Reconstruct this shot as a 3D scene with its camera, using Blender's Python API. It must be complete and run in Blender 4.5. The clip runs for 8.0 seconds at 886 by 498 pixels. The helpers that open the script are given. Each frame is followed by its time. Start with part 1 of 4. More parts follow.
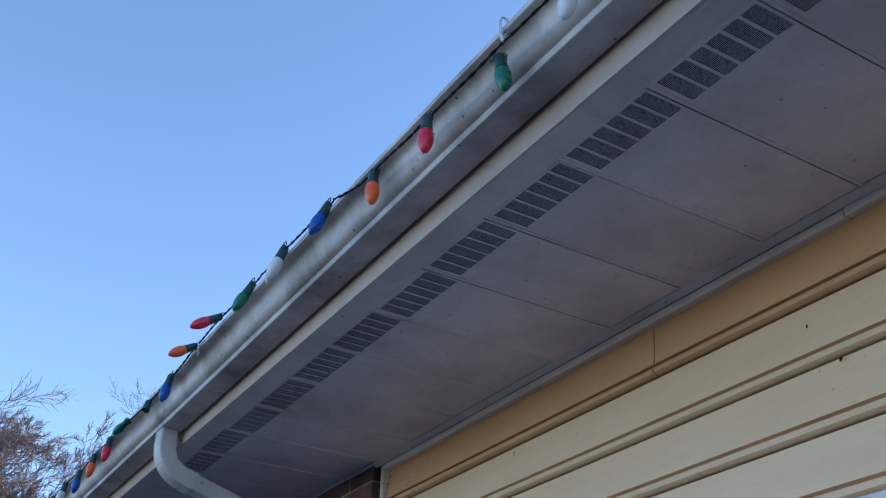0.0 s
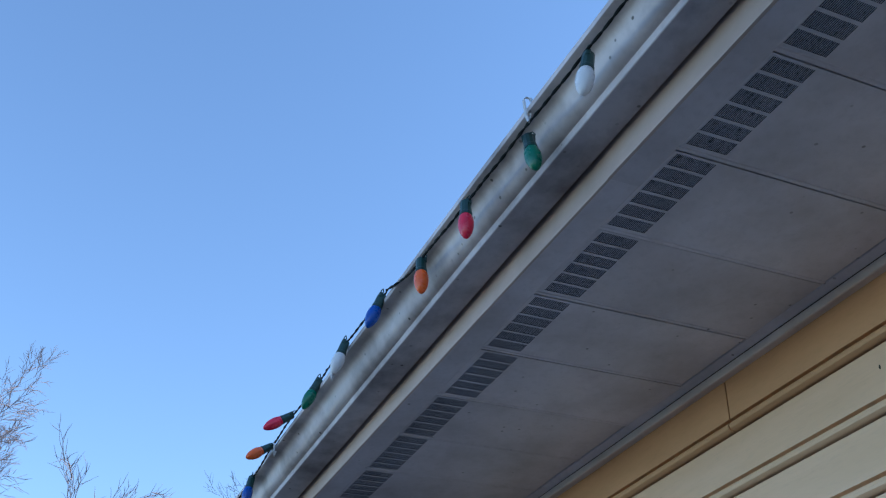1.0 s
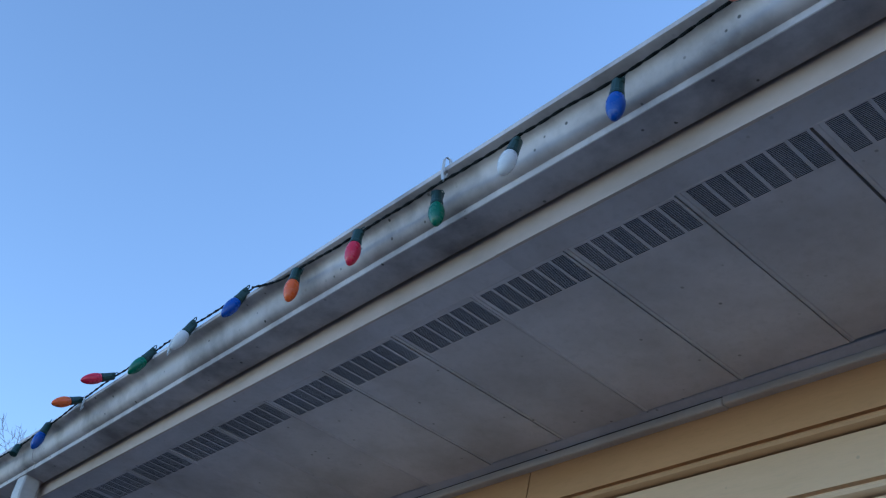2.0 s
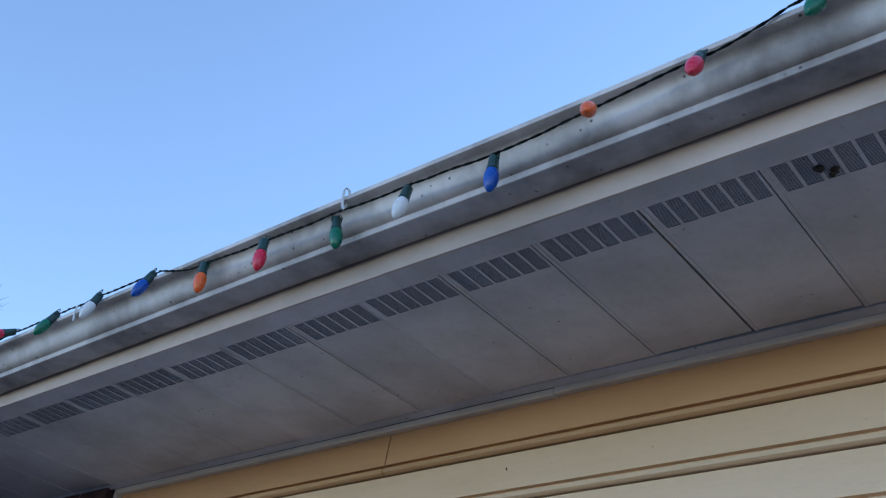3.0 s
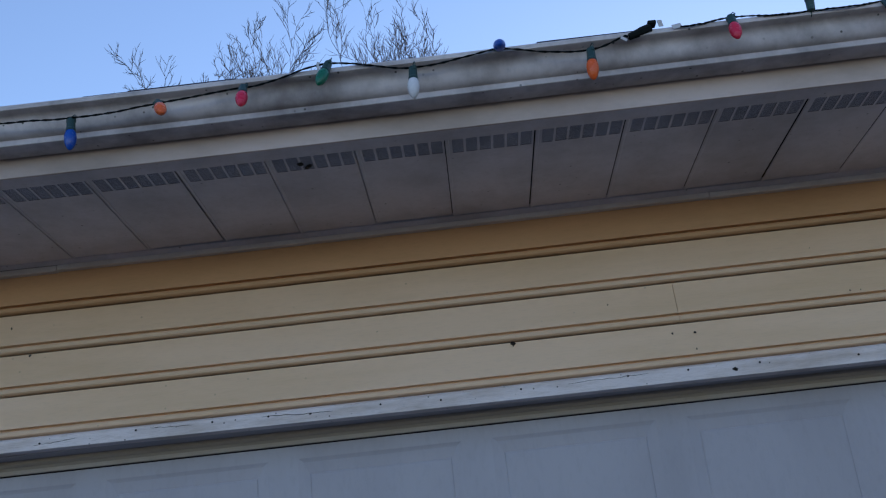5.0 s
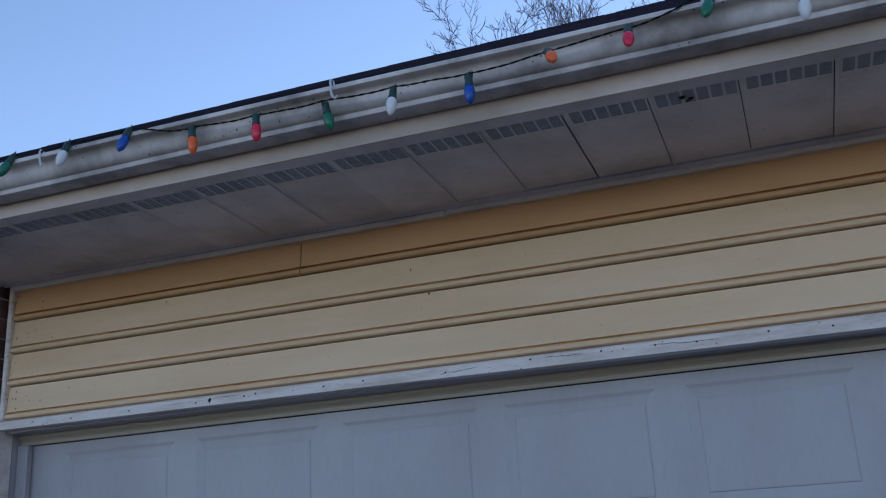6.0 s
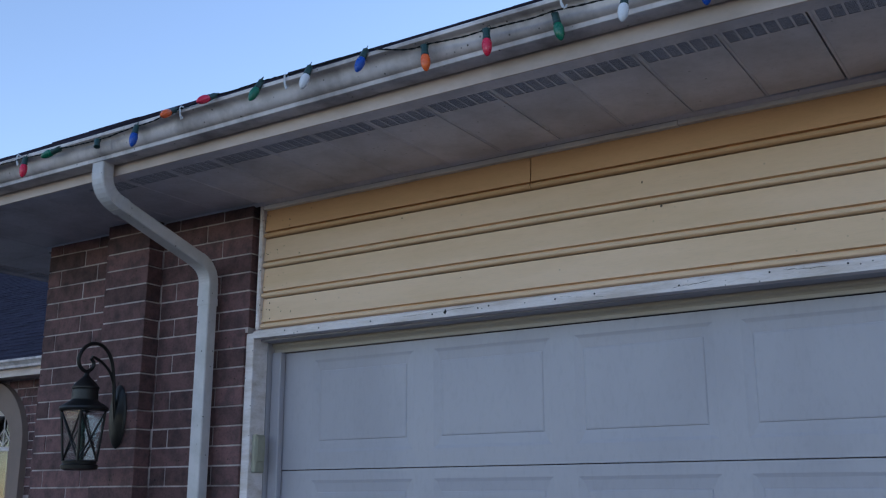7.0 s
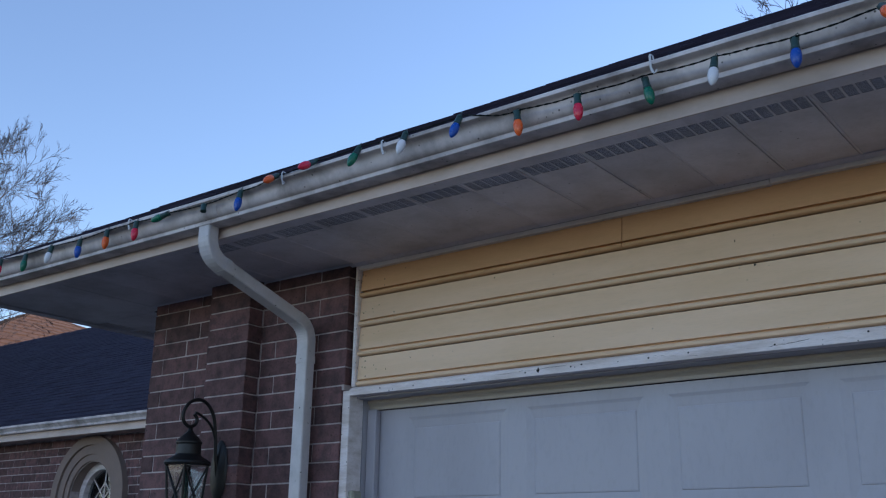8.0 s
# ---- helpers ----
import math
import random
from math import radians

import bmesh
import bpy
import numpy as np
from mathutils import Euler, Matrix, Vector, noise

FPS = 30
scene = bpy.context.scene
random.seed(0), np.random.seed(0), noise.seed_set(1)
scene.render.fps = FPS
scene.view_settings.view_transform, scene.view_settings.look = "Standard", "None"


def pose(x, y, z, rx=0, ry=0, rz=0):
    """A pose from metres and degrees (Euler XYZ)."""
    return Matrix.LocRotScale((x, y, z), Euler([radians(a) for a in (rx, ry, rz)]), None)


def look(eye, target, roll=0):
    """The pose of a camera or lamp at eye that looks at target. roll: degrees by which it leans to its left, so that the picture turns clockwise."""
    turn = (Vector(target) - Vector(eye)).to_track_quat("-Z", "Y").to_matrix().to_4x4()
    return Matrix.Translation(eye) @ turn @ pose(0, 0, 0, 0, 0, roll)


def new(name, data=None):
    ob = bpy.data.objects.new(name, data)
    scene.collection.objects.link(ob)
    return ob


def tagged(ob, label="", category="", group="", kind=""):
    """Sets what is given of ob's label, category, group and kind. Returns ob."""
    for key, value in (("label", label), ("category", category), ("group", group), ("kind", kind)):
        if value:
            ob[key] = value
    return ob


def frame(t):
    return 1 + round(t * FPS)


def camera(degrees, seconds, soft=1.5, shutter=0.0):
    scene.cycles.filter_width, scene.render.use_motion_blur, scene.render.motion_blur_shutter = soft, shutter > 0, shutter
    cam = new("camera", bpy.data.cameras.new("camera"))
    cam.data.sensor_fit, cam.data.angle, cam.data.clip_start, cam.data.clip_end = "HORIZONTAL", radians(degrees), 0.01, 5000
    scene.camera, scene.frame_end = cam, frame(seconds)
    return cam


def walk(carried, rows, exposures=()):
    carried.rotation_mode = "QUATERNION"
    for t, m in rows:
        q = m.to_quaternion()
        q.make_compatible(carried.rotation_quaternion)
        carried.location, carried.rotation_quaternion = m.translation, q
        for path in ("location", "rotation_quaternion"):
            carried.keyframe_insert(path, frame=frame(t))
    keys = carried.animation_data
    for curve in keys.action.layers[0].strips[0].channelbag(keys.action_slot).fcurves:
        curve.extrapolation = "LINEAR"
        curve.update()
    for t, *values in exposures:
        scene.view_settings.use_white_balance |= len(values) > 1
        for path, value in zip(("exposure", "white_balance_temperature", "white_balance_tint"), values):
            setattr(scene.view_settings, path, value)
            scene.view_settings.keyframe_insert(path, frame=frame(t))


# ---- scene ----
cam = camera(47.8, 8.0, soft=1.2)
EXPOSURES = [(0, 1.40, 5600, 13), (1.2, 1.36, 5400, 10), (2.5, 1.36, 5550, 11), (3, 1.52, 5780, 13), (3.5, 1.40, 5780, 13), (4, 1.08, 5720, 13), (4.5, 0.88, 5780, 15), (5, 0.77, 5920, 18), (6.5, 0.99, 5980, 18), (7.5, 1.14, 6080, 19), (8, 1.0, 5930, 18)]
PATH = [
    (0, (0.468, -1.58, 1.617), (-1.011, -0.7, 2.636), 1.4),
    (0.5, (0.475, -1.577, 1.625), (-1.057, -0.789, 2.641), 1.8),
    (1, (0.518, -1.551, 1.649), (-0.97, -0.831, 2.774), -2.6),
    (1.2, (0.531, -1.564, 1.644), (-0.925, -0.907, 2.848), -4.0),
    (2.3, (0.56, -1.721, 1.551), (-0.685, -0.73, 2.762), 13.6),
    (2.5, (0.638, -1.811, 1.525), (-0.571, -0.742, 2.707), 8.2),
    (3, (0.799, -2.015, 1.537), (-0.33, -0.789, 2.643), 7.7),
    (3.5, (0.779, -2.247, 1.541), (-0.276, -0.955, 2.644), 8.6),
    (4, (0.684, -2.559, 1.507), (0.323, -0.972, 2.67), -3.0),
    (4.5, (0.812, -2.852, 1.501), (1.011, -1.148, 2.529), -8.7),
    (5, (0.757, -3.078, 1.476), (0.729, -1.209, 2.187), -6.1),
    (5.2, (0.701, -3.141, 1.468), (0.6, -1.281, 2.197), -4.5),
    (6.3, (0.517, -3.234, 1.488), (-0.335, -1.523, 2.078), -2.9),
    (6.5, (0.516, -3.243, 1.495), (-0.446, -1.593, 2.089), -1.7),
    (7, (0.509, -3.243, 1.441), (-0.535, -1.609, 1.928), -0.1),
    (7.5, (0.51, -3.242, 1.462), (-0.594, -1.677, 2.038), 0.4),
    (8, (0.535, -3.321, 1.435), (-0.635, -1.811, 2.028), 1.0),
]
walk(cam, [(t, look(e, g, r)) for t, e, g, r in PATH], EXPOSURES)

# ---- world and light ----
SUN_EL, SUN_AZ = 19.0, 18.0          # degrees; azimuth from +y towards +x
world = bpy.data.worlds.new("sky")
scene.world = world
world.use_nodes = True
wn = world.node_tree
sky = wn.nodes.new("ShaderNodeTexSky")
sky.sky_type = "NISHITA"
sky.sun_disc = False
sky.sun_elevation = radians(SUN_EL)
sky.sun_rotation = radians(SUN_AZ)
sky.air_density, sky.dust_density, sky.ozone_density = 1.0, 0.06, 1.35
wn.links.new(sky.outputs["Color"], wn.nodes["Background"].inputs["Color"])
wn.nodes["Background"].inputs["Strength"].default_value = 0.12
sun_data = bpy.data.lights.new("sun", "SUN")
sun_data.energy, sun_data.angle, sun_data.color = 2.3, radians(0.5), (1.0, 0.93, 0.82)
sun = new("sun", sun_data)
to_sun = Vector((math.sin(radians(SUN_AZ)) * math.cos(radians(SUN_EL)), math.cos(radians(SUN_AZ)) * math.cos(radians(SUN_EL)), math.sin(radians(SUN_EL))))
sun.matrix_world = look(to_sun * 40, (0, 0, 0))


# ---- materials ----
def material(name, base, rough=0.6, metal=0.0, stain=None, stain_amount=0.4, stain_scale=1.5, stretch=(1, 1, 1), grain=60, grain_amount=0.12,
             bump=0.15, bump_size=0.002, specks=0.0, speck_scale=55, vary=0.0, spec=0.5, coords="world", dots=0.0, dot_scale=40.0):
    """Paint, stone, bark: base colour with stains at one scale and grain at another, fine relief, dark specks, and a shade of its own for each piece."""
    m = bpy.data.materials.new(name)
    m.use_nodes = True
    nt = m.node_tree
    bs = nt.nodes["Principled BSDF"]
    link = nt.links.new

    def node(kind, **values):
        n = nt.nodes.new(kind)
        for k, v in values.items():
            n.inputs[k].default_value = v
        return n

    if coords == "world":
        place = nt.nodes.new("ShaderNodeNewGeometry").outputs["Position"]
    else:
        place = nt.nodes.new("ShaderNodeTexCoord").outputs["Object"]
    mapped = node("ShaderNodeMapping", Scale=stretch)
    link(place, mapped.inputs["Vector"])
    coarse = node("ShaderNodeTexNoise", Scale=stain_scale, Detail=6.0, Roughness=0.62)
    link(mapped.outputs["Vector"], coarse.inputs["Vector"])
    fine = node("ShaderNodeTexNoise", Scale=grain, Detail=4.0, Roughness=0.6)
    link(mapped.outputs["Vector"], fine.inputs["Vector"])

    def mix(a, b, factor, kind="MIX"):
        n = nt.nodes.new("ShaderNodeMix")
        n.data_type, n.blend_type = "RGBA", kind
        for socket, value in ((n.inputs["Factor"], factor), (n.inputs["A"], a), (n.inputs["B"], b)):
            if isinstance(value, (int, float)):
                socket.default_value = value
            elif isinstance(value, tuple):
                socket.default_value = (*value, 1)
            else:
                link(value, socket)
        return n.outputs["Result"]

    def ramp(source, lo, hi, top=1.0):
        n = node("ShaderNodeMapRange", **{"From Min": lo, "From Max": hi, "To Min": 0.0, "To Max": top})
        link(source, n.inputs["Value"])
        return n.outputs["Result"]

    stain = stain or tuple(c * 0.55 for c in base)
    colour = mix(base, stain, ramp(coarse.outputs["Fac"], 0.42, 0.68, stain_amount))
    colour = mix(colour, tuple(c * 0.45 for c in base), ramp(fine.outputs["Fac"], 0.5, 0.75, grain_amount))
    if specks:
        flecks = node("ShaderNodeTexNoise", Scale=speck_scale, Detail=1.0)
        link(place, flecks.inputs["Vector"])
        colour = mix(colour, (0.02, 0.018, 0.015), ramp(flecks.outputs["Fac"], 0.76 - 0.05 * specks, 0.80 - 0.05 * specks, 0.85))
    if dots:
        cells = node("ShaderNodeTexVoronoi", Scale=dot_scale, Randomness=1.0)
        link(place, cells.inputs["Vector"])
        near = node("ShaderNodeMapRange", **{"From Min": 0.10, "From Max": 0.17, "To Min": 1.0, "To Max": 0.0})
        link(cells.outputs["Distance"], near.inputs["Value"])
        shade = nt.nodes.new("ShaderNodeSeparateColor")
        link(cells.outputs["Color"], shade.inputs["Color"])
        some = nt.nodes.new("ShaderNodeMath")
        some.operation = "MULTIPLY"
        link(near.outputs["Result"], some.inputs[0])
        link(ramp(shade.outputs["Red"], 0.80 - dots, 1.0 - dots, 0.9), some.inputs[1])
        colour = mix(colour, (0.03, 0.026, 0.022), some.outputs[0])
    if vary:
        info = nt.nodes.new("ShaderNodeObjectInfo")
        hsv = node("ShaderNodeHueSaturation")
        link(ramp(info.outputs["Random"], 0, 1, 2 * vary), node_add := nt.nodes.new("ShaderNodeMath").inputs[0])
        shift = node_add.node
        shift.operation = "ADD"
        shift.inputs[1].default_value = 1 - vary
        link(shift.outputs[0], hsv.inputs["Value"])
        link(colour, hsv.inputs["Color"])
        colour = hsv.outputs["Color"]
    link(colour, bs.inputs["Base Color"])
    rr = node("ShaderNodeMapRange", **{"From Min": 0.3, "From Max": 0.7, "To Min": max(0.05, rough - 0.12), "To Max": min(1, rough + 0.12)})
    link(coarse.outputs["Fac"], rr.inputs["Value"])
    link(rr.outputs["Result"], bs.inputs["Roughness"])
    bs.inputs["Metallic"].default_value = metal
    bs.inputs["Specular IOR Level"].default_value = spec
    if bump:
        bp = node("ShaderNodeBump", Strength=bump, Distance=bump_size)
        link(fine.outputs["Fac"], bp.inputs["Height"])
        link(bp.outputs["Normal"], bs.inputs["Normal"])
    return m


GUTTER = material("gutter_paint", (0.68, 0.61, 0.61), 0.5, stain=(0.22, 0.185, 0.18), stain_amount=0.85, stain_scale=5.5, stretch=(0.9, 1, 0.75), grain=45, grain_amount=0.2, bump=0.15, dots=0.08)
FASCIA = material("fascia_paint", (0.66, 0.54, 0.50), 0.5, stain=(0.36, 0.29, 0.25), stain_amount=0.6, stain_scale=4, stretch=(0.5, 1, 1), bump=0.1)
SOFFIT = material("soffit_paint", (0.72, 0.68, 0.735), 0.55, stain=(0.47, 0.435, 0.445), stain_amount=0.75, stain_scale=3.2, grain_amount=0.18, bump=0.12, vary=0.07, dots=-0.06)
CREAM = material("cream_siding_paint", (0.81, 0.58, 0.39), 0.6, stain=(0.68, 0.47, 0.275), stain_amount=0.7, stain_scale=2.4, stretch=(0.35, 1, 2.5), grain=90, bump=0.15, dots=-0.13, dot_scale=38)
TAN = material("tan_siding_paint", (0.69, 0.41, 0.215), 0.6, stain=(0.52, 0.305, 0.15), stain_amount=0.7, stain_scale=2.2, stretch=(0.4, 1, 2), specks=0.0, speck_scale=60, grain=90, bump=0.15)
WORN_WHITE = material("worn_white_paint", (0.82, 0.745, 0.745), 0.8, stain=(0.46, 0.37, 0.31), stain_amount=0.7, stain_scale=9, stretch=(0.35, 1, 2.2), grain=130, grain_amount=0.3, bump=0.5, bump_size=0.003, dots=0.12, dot_scale=55)
# white paint greyed and blued: shade and skylight are put into its colour
SHADED_WHITE = material("shaded_white_paint", (0.41, 0.395, 0.445), 0.45, stain=(0.34, 0.32, 0.345), stain_amount=0.5, stain_scale=2.5, stretch=(1, 1, 0.4), bump=0.06)
STRIP = material("cream_strip_paint", (0.86, 0.79, 0.73), 0.6, stain=(0.6, 0.5, 0.42), stain_amount=0.5, stain_scale=7, stretch=(0.5, 1, 1), bump=0.1, dots=0.0)
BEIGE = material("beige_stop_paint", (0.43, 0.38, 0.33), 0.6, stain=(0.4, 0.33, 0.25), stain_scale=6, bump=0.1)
SPOUT = material("downspout_enamel", (0.58, 0.545, 0.56), 0.45, stain=(0.42, 0.41, 0.40), stain_amount=0.6, stain_scale=8, specks=0.3, bump=0.06)
BRICK = material("brick_clay", (0.150, 0.074, 0.074), 0.88, stain=(0.062, 0.042, 0.045), stain_amount=0.9, stain_scale=16, grain=90, grain_amount=0.7, bump=0.8, bump_size=0.003, specks=0.2, vary=0.36)
MORTAR = material("mortar", (0.50, 0.42, 0.41), 0.95, stain=(0.17, 0.135, 0.135), stain_amount=0.8, stain_scale=8, grain=150, bump=0.6, bump_size=0.003)
SHINGLE = material("asphalt_shingle", (0.034, 0.029, 0.052), 0.95, stain=(0.02, 0.02, 0.026), stain_scale=3, grain=220, grain_amount=0.5, bump=0.8, bump_size=0.004, vary=0.3, spec=0.2)
RED_SHINGLE = material("red_brown_shingle", (0.24, 0.12, 0.075), 0.95, stain=(0.15, 0.08, 0.055), stain_scale=2, grain=60, bump=0.5, vary=0.25, spec=0.2)
STONE = material("cast_stone", (0.26, 0.19, 0.16), 0.9, stain=(0.2, 0.165, 0.145), stain_scale=4, grain=90, bump=0.4)
IRON = material("black_iron", (0.012, 0.012, 0.013), 0.45, metal=0.3, stain=(0.03, 0.02, 0.016), stain_scale=20, bump=0.2)
WIRE = material("dark_green_wire", (0.004, 0.007, 0.007), 0.75, stain_scale=30, bump=0.05, spec=0.2)
SOCKET = material("green_socket_plastic", (0.012, 0.05, 0.045), 0.4, stain=(0.02, 0.035, 0.032), stain_scale=25, bump=0.05)
CLEAR = material("white_clip_plastic", (0.55, 0.55, 0.57), 0.3, stain_amount=0.15, stain_scale=20, bump=0.02)
TAGS = material("paper_tag", (0.62, 0.60, 0.60), 0.7, stain=(0.4, 0.3, 0.3), stain_scale=70, bump=0.05)
BARK = material("grey_bark", (0.085, 0.065, 0.06), 0.9, stain=(0.05, 0.04, 0.035), stain_scale=6, grain=40, bump=0.3)
TWIG = material("pale_twig_bark", (0.25, 0.185, 0.17), 0.85, stain=(0.18, 0.14, 0.13), stain_scale=4, bump=0.0)
LAWN = material("winter_lawn", (0.080, 0.077, 0.066), 0.95, stain=(0.054, 0.052, 0.044), stain_scale=0.6, grain=25, grain_amount=0.5, bump=0.5, bump_size=0.02)
DRIVE = material("driveway_asphalt", (0.075, 0.071, 0.068), 0.9, stain=(0.053, 0.051, 0.049), stain_scale=0.8, grain=120, bump=0.5, bump_size=0.004)
DARK = material("unlit_timber", (0.10, 0.075, 0.05), 0.9, stain_scale=2)
DIRT = material("dried_dirt", (0.05, 0.038, 0.028), 0.95, stain_scale=30)
BOX = material("box_plastic", (0.33, 0.32, 0.25), 0.5, stain_amount=0.4, stain_scale=14, bump=0.03)
NEIGHBOUR = material("neighbour_render", (0.5, 0.47, 0.43), 0.9, stain_scale=0.8)
GLOWING_VAPOUR = material("vapour", (0.9, 0.9, 0.92), 1.0, stain_amount=0.05, bump=0)
# glow stands in for sunlight; unlit, the trail would look darker than the sky
GLOWING_VAPOUR.node_tree.nodes["Principled BSDF"].inputs["Emission Color"].default_value = (1, 1, 1, 1)
GLOWING_VAPOUR.node_tree.nodes["Principled BSDF"].inputs["Emission Strength"].default_value = 0.3


def bulb_paint(name, colour):
    m = material(name, colour, 0.28, stain=tuple(c * 0.75 for c in colour), stain_amount=0.35, stain_scale=35, grain_amount=0.05, bump=0.03, coords="object")
    b = m.node_tree.nodes["Principled BSDF"]
    b.inputs["Subsurface Weight"].default_value = 0.2
    b.inputs["Subsurface Radius"].default_value = (0.01, 0.01, 0.01)
    return m


BULBS = {"red": bulb_paint("red_bulb", (0.70, 0.018, 0.065)), "orange": bulb_paint("orange_bulb", (0.82, 0.13, 0.02)), "blue": bulb_paint("blue_bulb", (0.004, 0.075, 0.42)),
         "green": bulb_paint("green_bulb", (0.003, 0.15, 0.085)), "white": bulb_paint("white_bulb", (0.74, 0.74, 0.78))}


def glass(name, tint=(0.9, 0.93, 0.93), rough=0.03):
    m = bpy.data.materials.new(name)
    m.use_nodes = True
    b = m.node_tree.nodes["Principled BSDF"]
    b.inputs["Base Color"].default_value = (*tint, 1)
    b.inputs["Transmission Weight"].default_value = 1.0
    b.inputs["Roughness"].default_value = rough
    b.inputs["IOR"].default_value = 1.45
    return m


GLASS = glass("lantern_glass", rough=0.08)
PANE = glass("window_glass", (0.55, 0.62, 0.66))


# ---- mesh helpers ----
def link_mesh(name, bm, mat, parent=None, label="", smooth=False):
    bmesh.ops.recalc_face_normals(bm, faces=bm.faces)
    me = bpy.data.meshes.new(name)
    bm.to_mesh(me)
    bm.free()
    me.materials.append(mat)
    if smooth:
        me.shade_smooth()
        me.set_sharp_from_angle(angle=radians(32))
    ob = new(name, me)
    if parent is not None:
        ob.parent = parent
    if label:
        ob["label"] = label
    return ob


def part(name, bm, mat, parent, label="", smooth=False):
    return link_mesh(name, bm, mat, parent, label, smooth)


def thing(name, label, category, group="", kind=""):
    return tagged(new(name), label, category, group, kind)


def piece(name, me, parent, m, scale=(1, 1, 1)):
    """One of many alike pieces, which share the mesh me."""
    ob = bpy.data.objects.new(name, me)
    scene.collection.objects.link(ob)
    ob.parent = parent
    ob.matrix_basis = m @ Matrix.Diagonal((*scale, 1))
    return ob


def mesh_only(name, bm, mat):
    bmesh.ops.recalc_face_normals(bm, faces=bm.faces)
    me = bpy.data.meshes.new(name)
    bm.to_mesh(me)
    bm.free()
    me.materials.append(mat)
    return me


def block(bm, x0, x1, y0, y1, z0, z1, bevel=0.0):
    r = bmesh.ops.create_cube(bm, size=1, matrix=Matrix.Translation(((x0 + x1) / 2, (y0 + y1) / 2, (z0 + z1) / 2)) @ Matrix.Diagonal((x1 - x0, y1 - y0, z1 - z0, 1)))
    if bevel:
        edges = list({e for v in r["verts"] for e in v.link_edges})
        bmesh.ops.bevel(bm, geom=edges, offset=bevel, segments=1, affect="EDGES", profile=0.5)
    return bm


def run(bm, profile, x0, x1, closed=True, cuts=1, wobble=0.0):
    """A profile of (y, z) drawn along x."""
    n = len(profile)
    rings = []
    for i in range(cuts + 1):
        x = x0 + (x1 - x0) * i / cuts
        d = wobble * noise.noise(Vector((x * 0.9, 3.1, 7.7))), wobble * noise.noise(Vector((x * 0.7, 9.3, 1.2)))
        rings.append([bm.verts.new((x, y + d[0], z + d[1])) for y, z in profile])
    for a, b in zip(rings, rings[1:]):
        for i in range(n if closed else n - 1):
            j = (i + 1) % n
            bm.faces.new((a[i], a[j], b[j], b[i]))
    if closed:
        bm.faces.new(rings[0])
        bm.faces.new(list(reversed(rings[-1])))
    return bm


def tube(bm, pts, ring, up=Vector((0, 0, 1)), scales=None):
    """A ring of 2D points swept along pts; sideways and up follow the path."""
    pts = [Vector(p) for p in pts]
    rings = []
    side = None
    for i, p in enumerate(pts):
        d = (pts[min(i + 1, len(pts) - 1)] - pts[max(i - 1, 0)]).normalized()
        if side is None:
            side = d.cross(up)
            if side.length < 1e-3:
                side = d.cross(Vector((0, 1, 0)))
        side = (side - d * side.dot(d)).normalized()
        top = side.cross(d)
        s = scales[i] if scales else 1.0
        rings.append([bm.verts.new(p + side * (u * s) + top * (v * s)) for u, v in ring])
    n = len(ring)
    for a, b in zip(rings, rings[1:]):
        for i in range(n):
            j = (i + 1) % n
            bm.faces.new((a[i], a[j], b[j], b[i]))
    bm.faces.new(rings[0])
    bm.faces.new(list(reversed(rings[-1])))
    return bm


def circle(r, n=8):
    return [(r * math.cos(2 * math.pi * i / n), r * math.sin(2 * math.pi * i / n)) for i in range(n)]


def lathe(bm, prof, m=Matrix(), seg=16):
    """Radii and heights turned about the local z axis."""
    rings = [[bm.verts.new(m @ Vector((max(r, 1e-4) * math.cos(2 * math.pi * i / seg), max(r, 1e-4) * math.sin(2 * math.pi * i / seg), z))) for i in range(seg)] for r, z in prof]
    for a, b in zip(rings, rings[1:]):
        for i in range(seg):
            j = (i + 1) % seg
            bm.faces.new((a[i], a[j], b[j], b[i]))
    bm.faces.new(list(reversed(rings[0])))
    bm.faces.new(rings[-1])
    return bm


def curve(pts, n=5):
    """Points of a smooth line through pts."""
    p = [Vector(q) for q in pts]
    p = [2 * p[0] - p[1], *p, 2 * p[-1] - p[-2]]
    out = []
    for a, b, c, d in zip(p, p[1:], p[2:], p[3:]):
        for t in (k / n for k in range(n)):
            out.append(0.5 * (2 * b + (c - a) * t + (2 * a - 5 * b + 4 * c - d) * t * t + (3 * b - a - 3 * c + d) * t ** 3))
    return [*out, p[-2]]


def aim(p, d):
    """A pose at p whose z axis points along d."""
    return Matrix.Translation(p) @ Vector(d).to_track_quat("Z", "Y").to_matrix().to_4x4()


# ---- plan ----
XL, XR = -3.985, 4.35                 # garage walls
EL, ER = XL - 0.72, XR + 0.72        # eave ends
SZ = 2.74                            # soffit
PW = 0.252                           # soffit panel
DL, DR = -2.525, 2.845               # door opening
HEAD = 2.124
BRICK_Y, PIER_Y = -0.045, -0.135
PIER = (-3.42, -3.122)
DEPTH = 7.0
PITCH = 0.600

# ---- ground ----
bm = bmesh.new()
bmesh.ops.create_grid(bm, x_segments=40, y_segments=40, size=900)
tagged(link_mesh("ground", bm, LAWN), "short dull winter lawn reaching the horizon", "ground", kind="structure")
bm = block(bmesh.new(), DL - 0.4, DR + 0.4, -9.0, 0.1, -0.1, 0.012, 0.004)
tagged(link_mesh("pavement", bm, DRIVE), "dark asphalt driveway in front of the garage", "driveway", kind="structure")

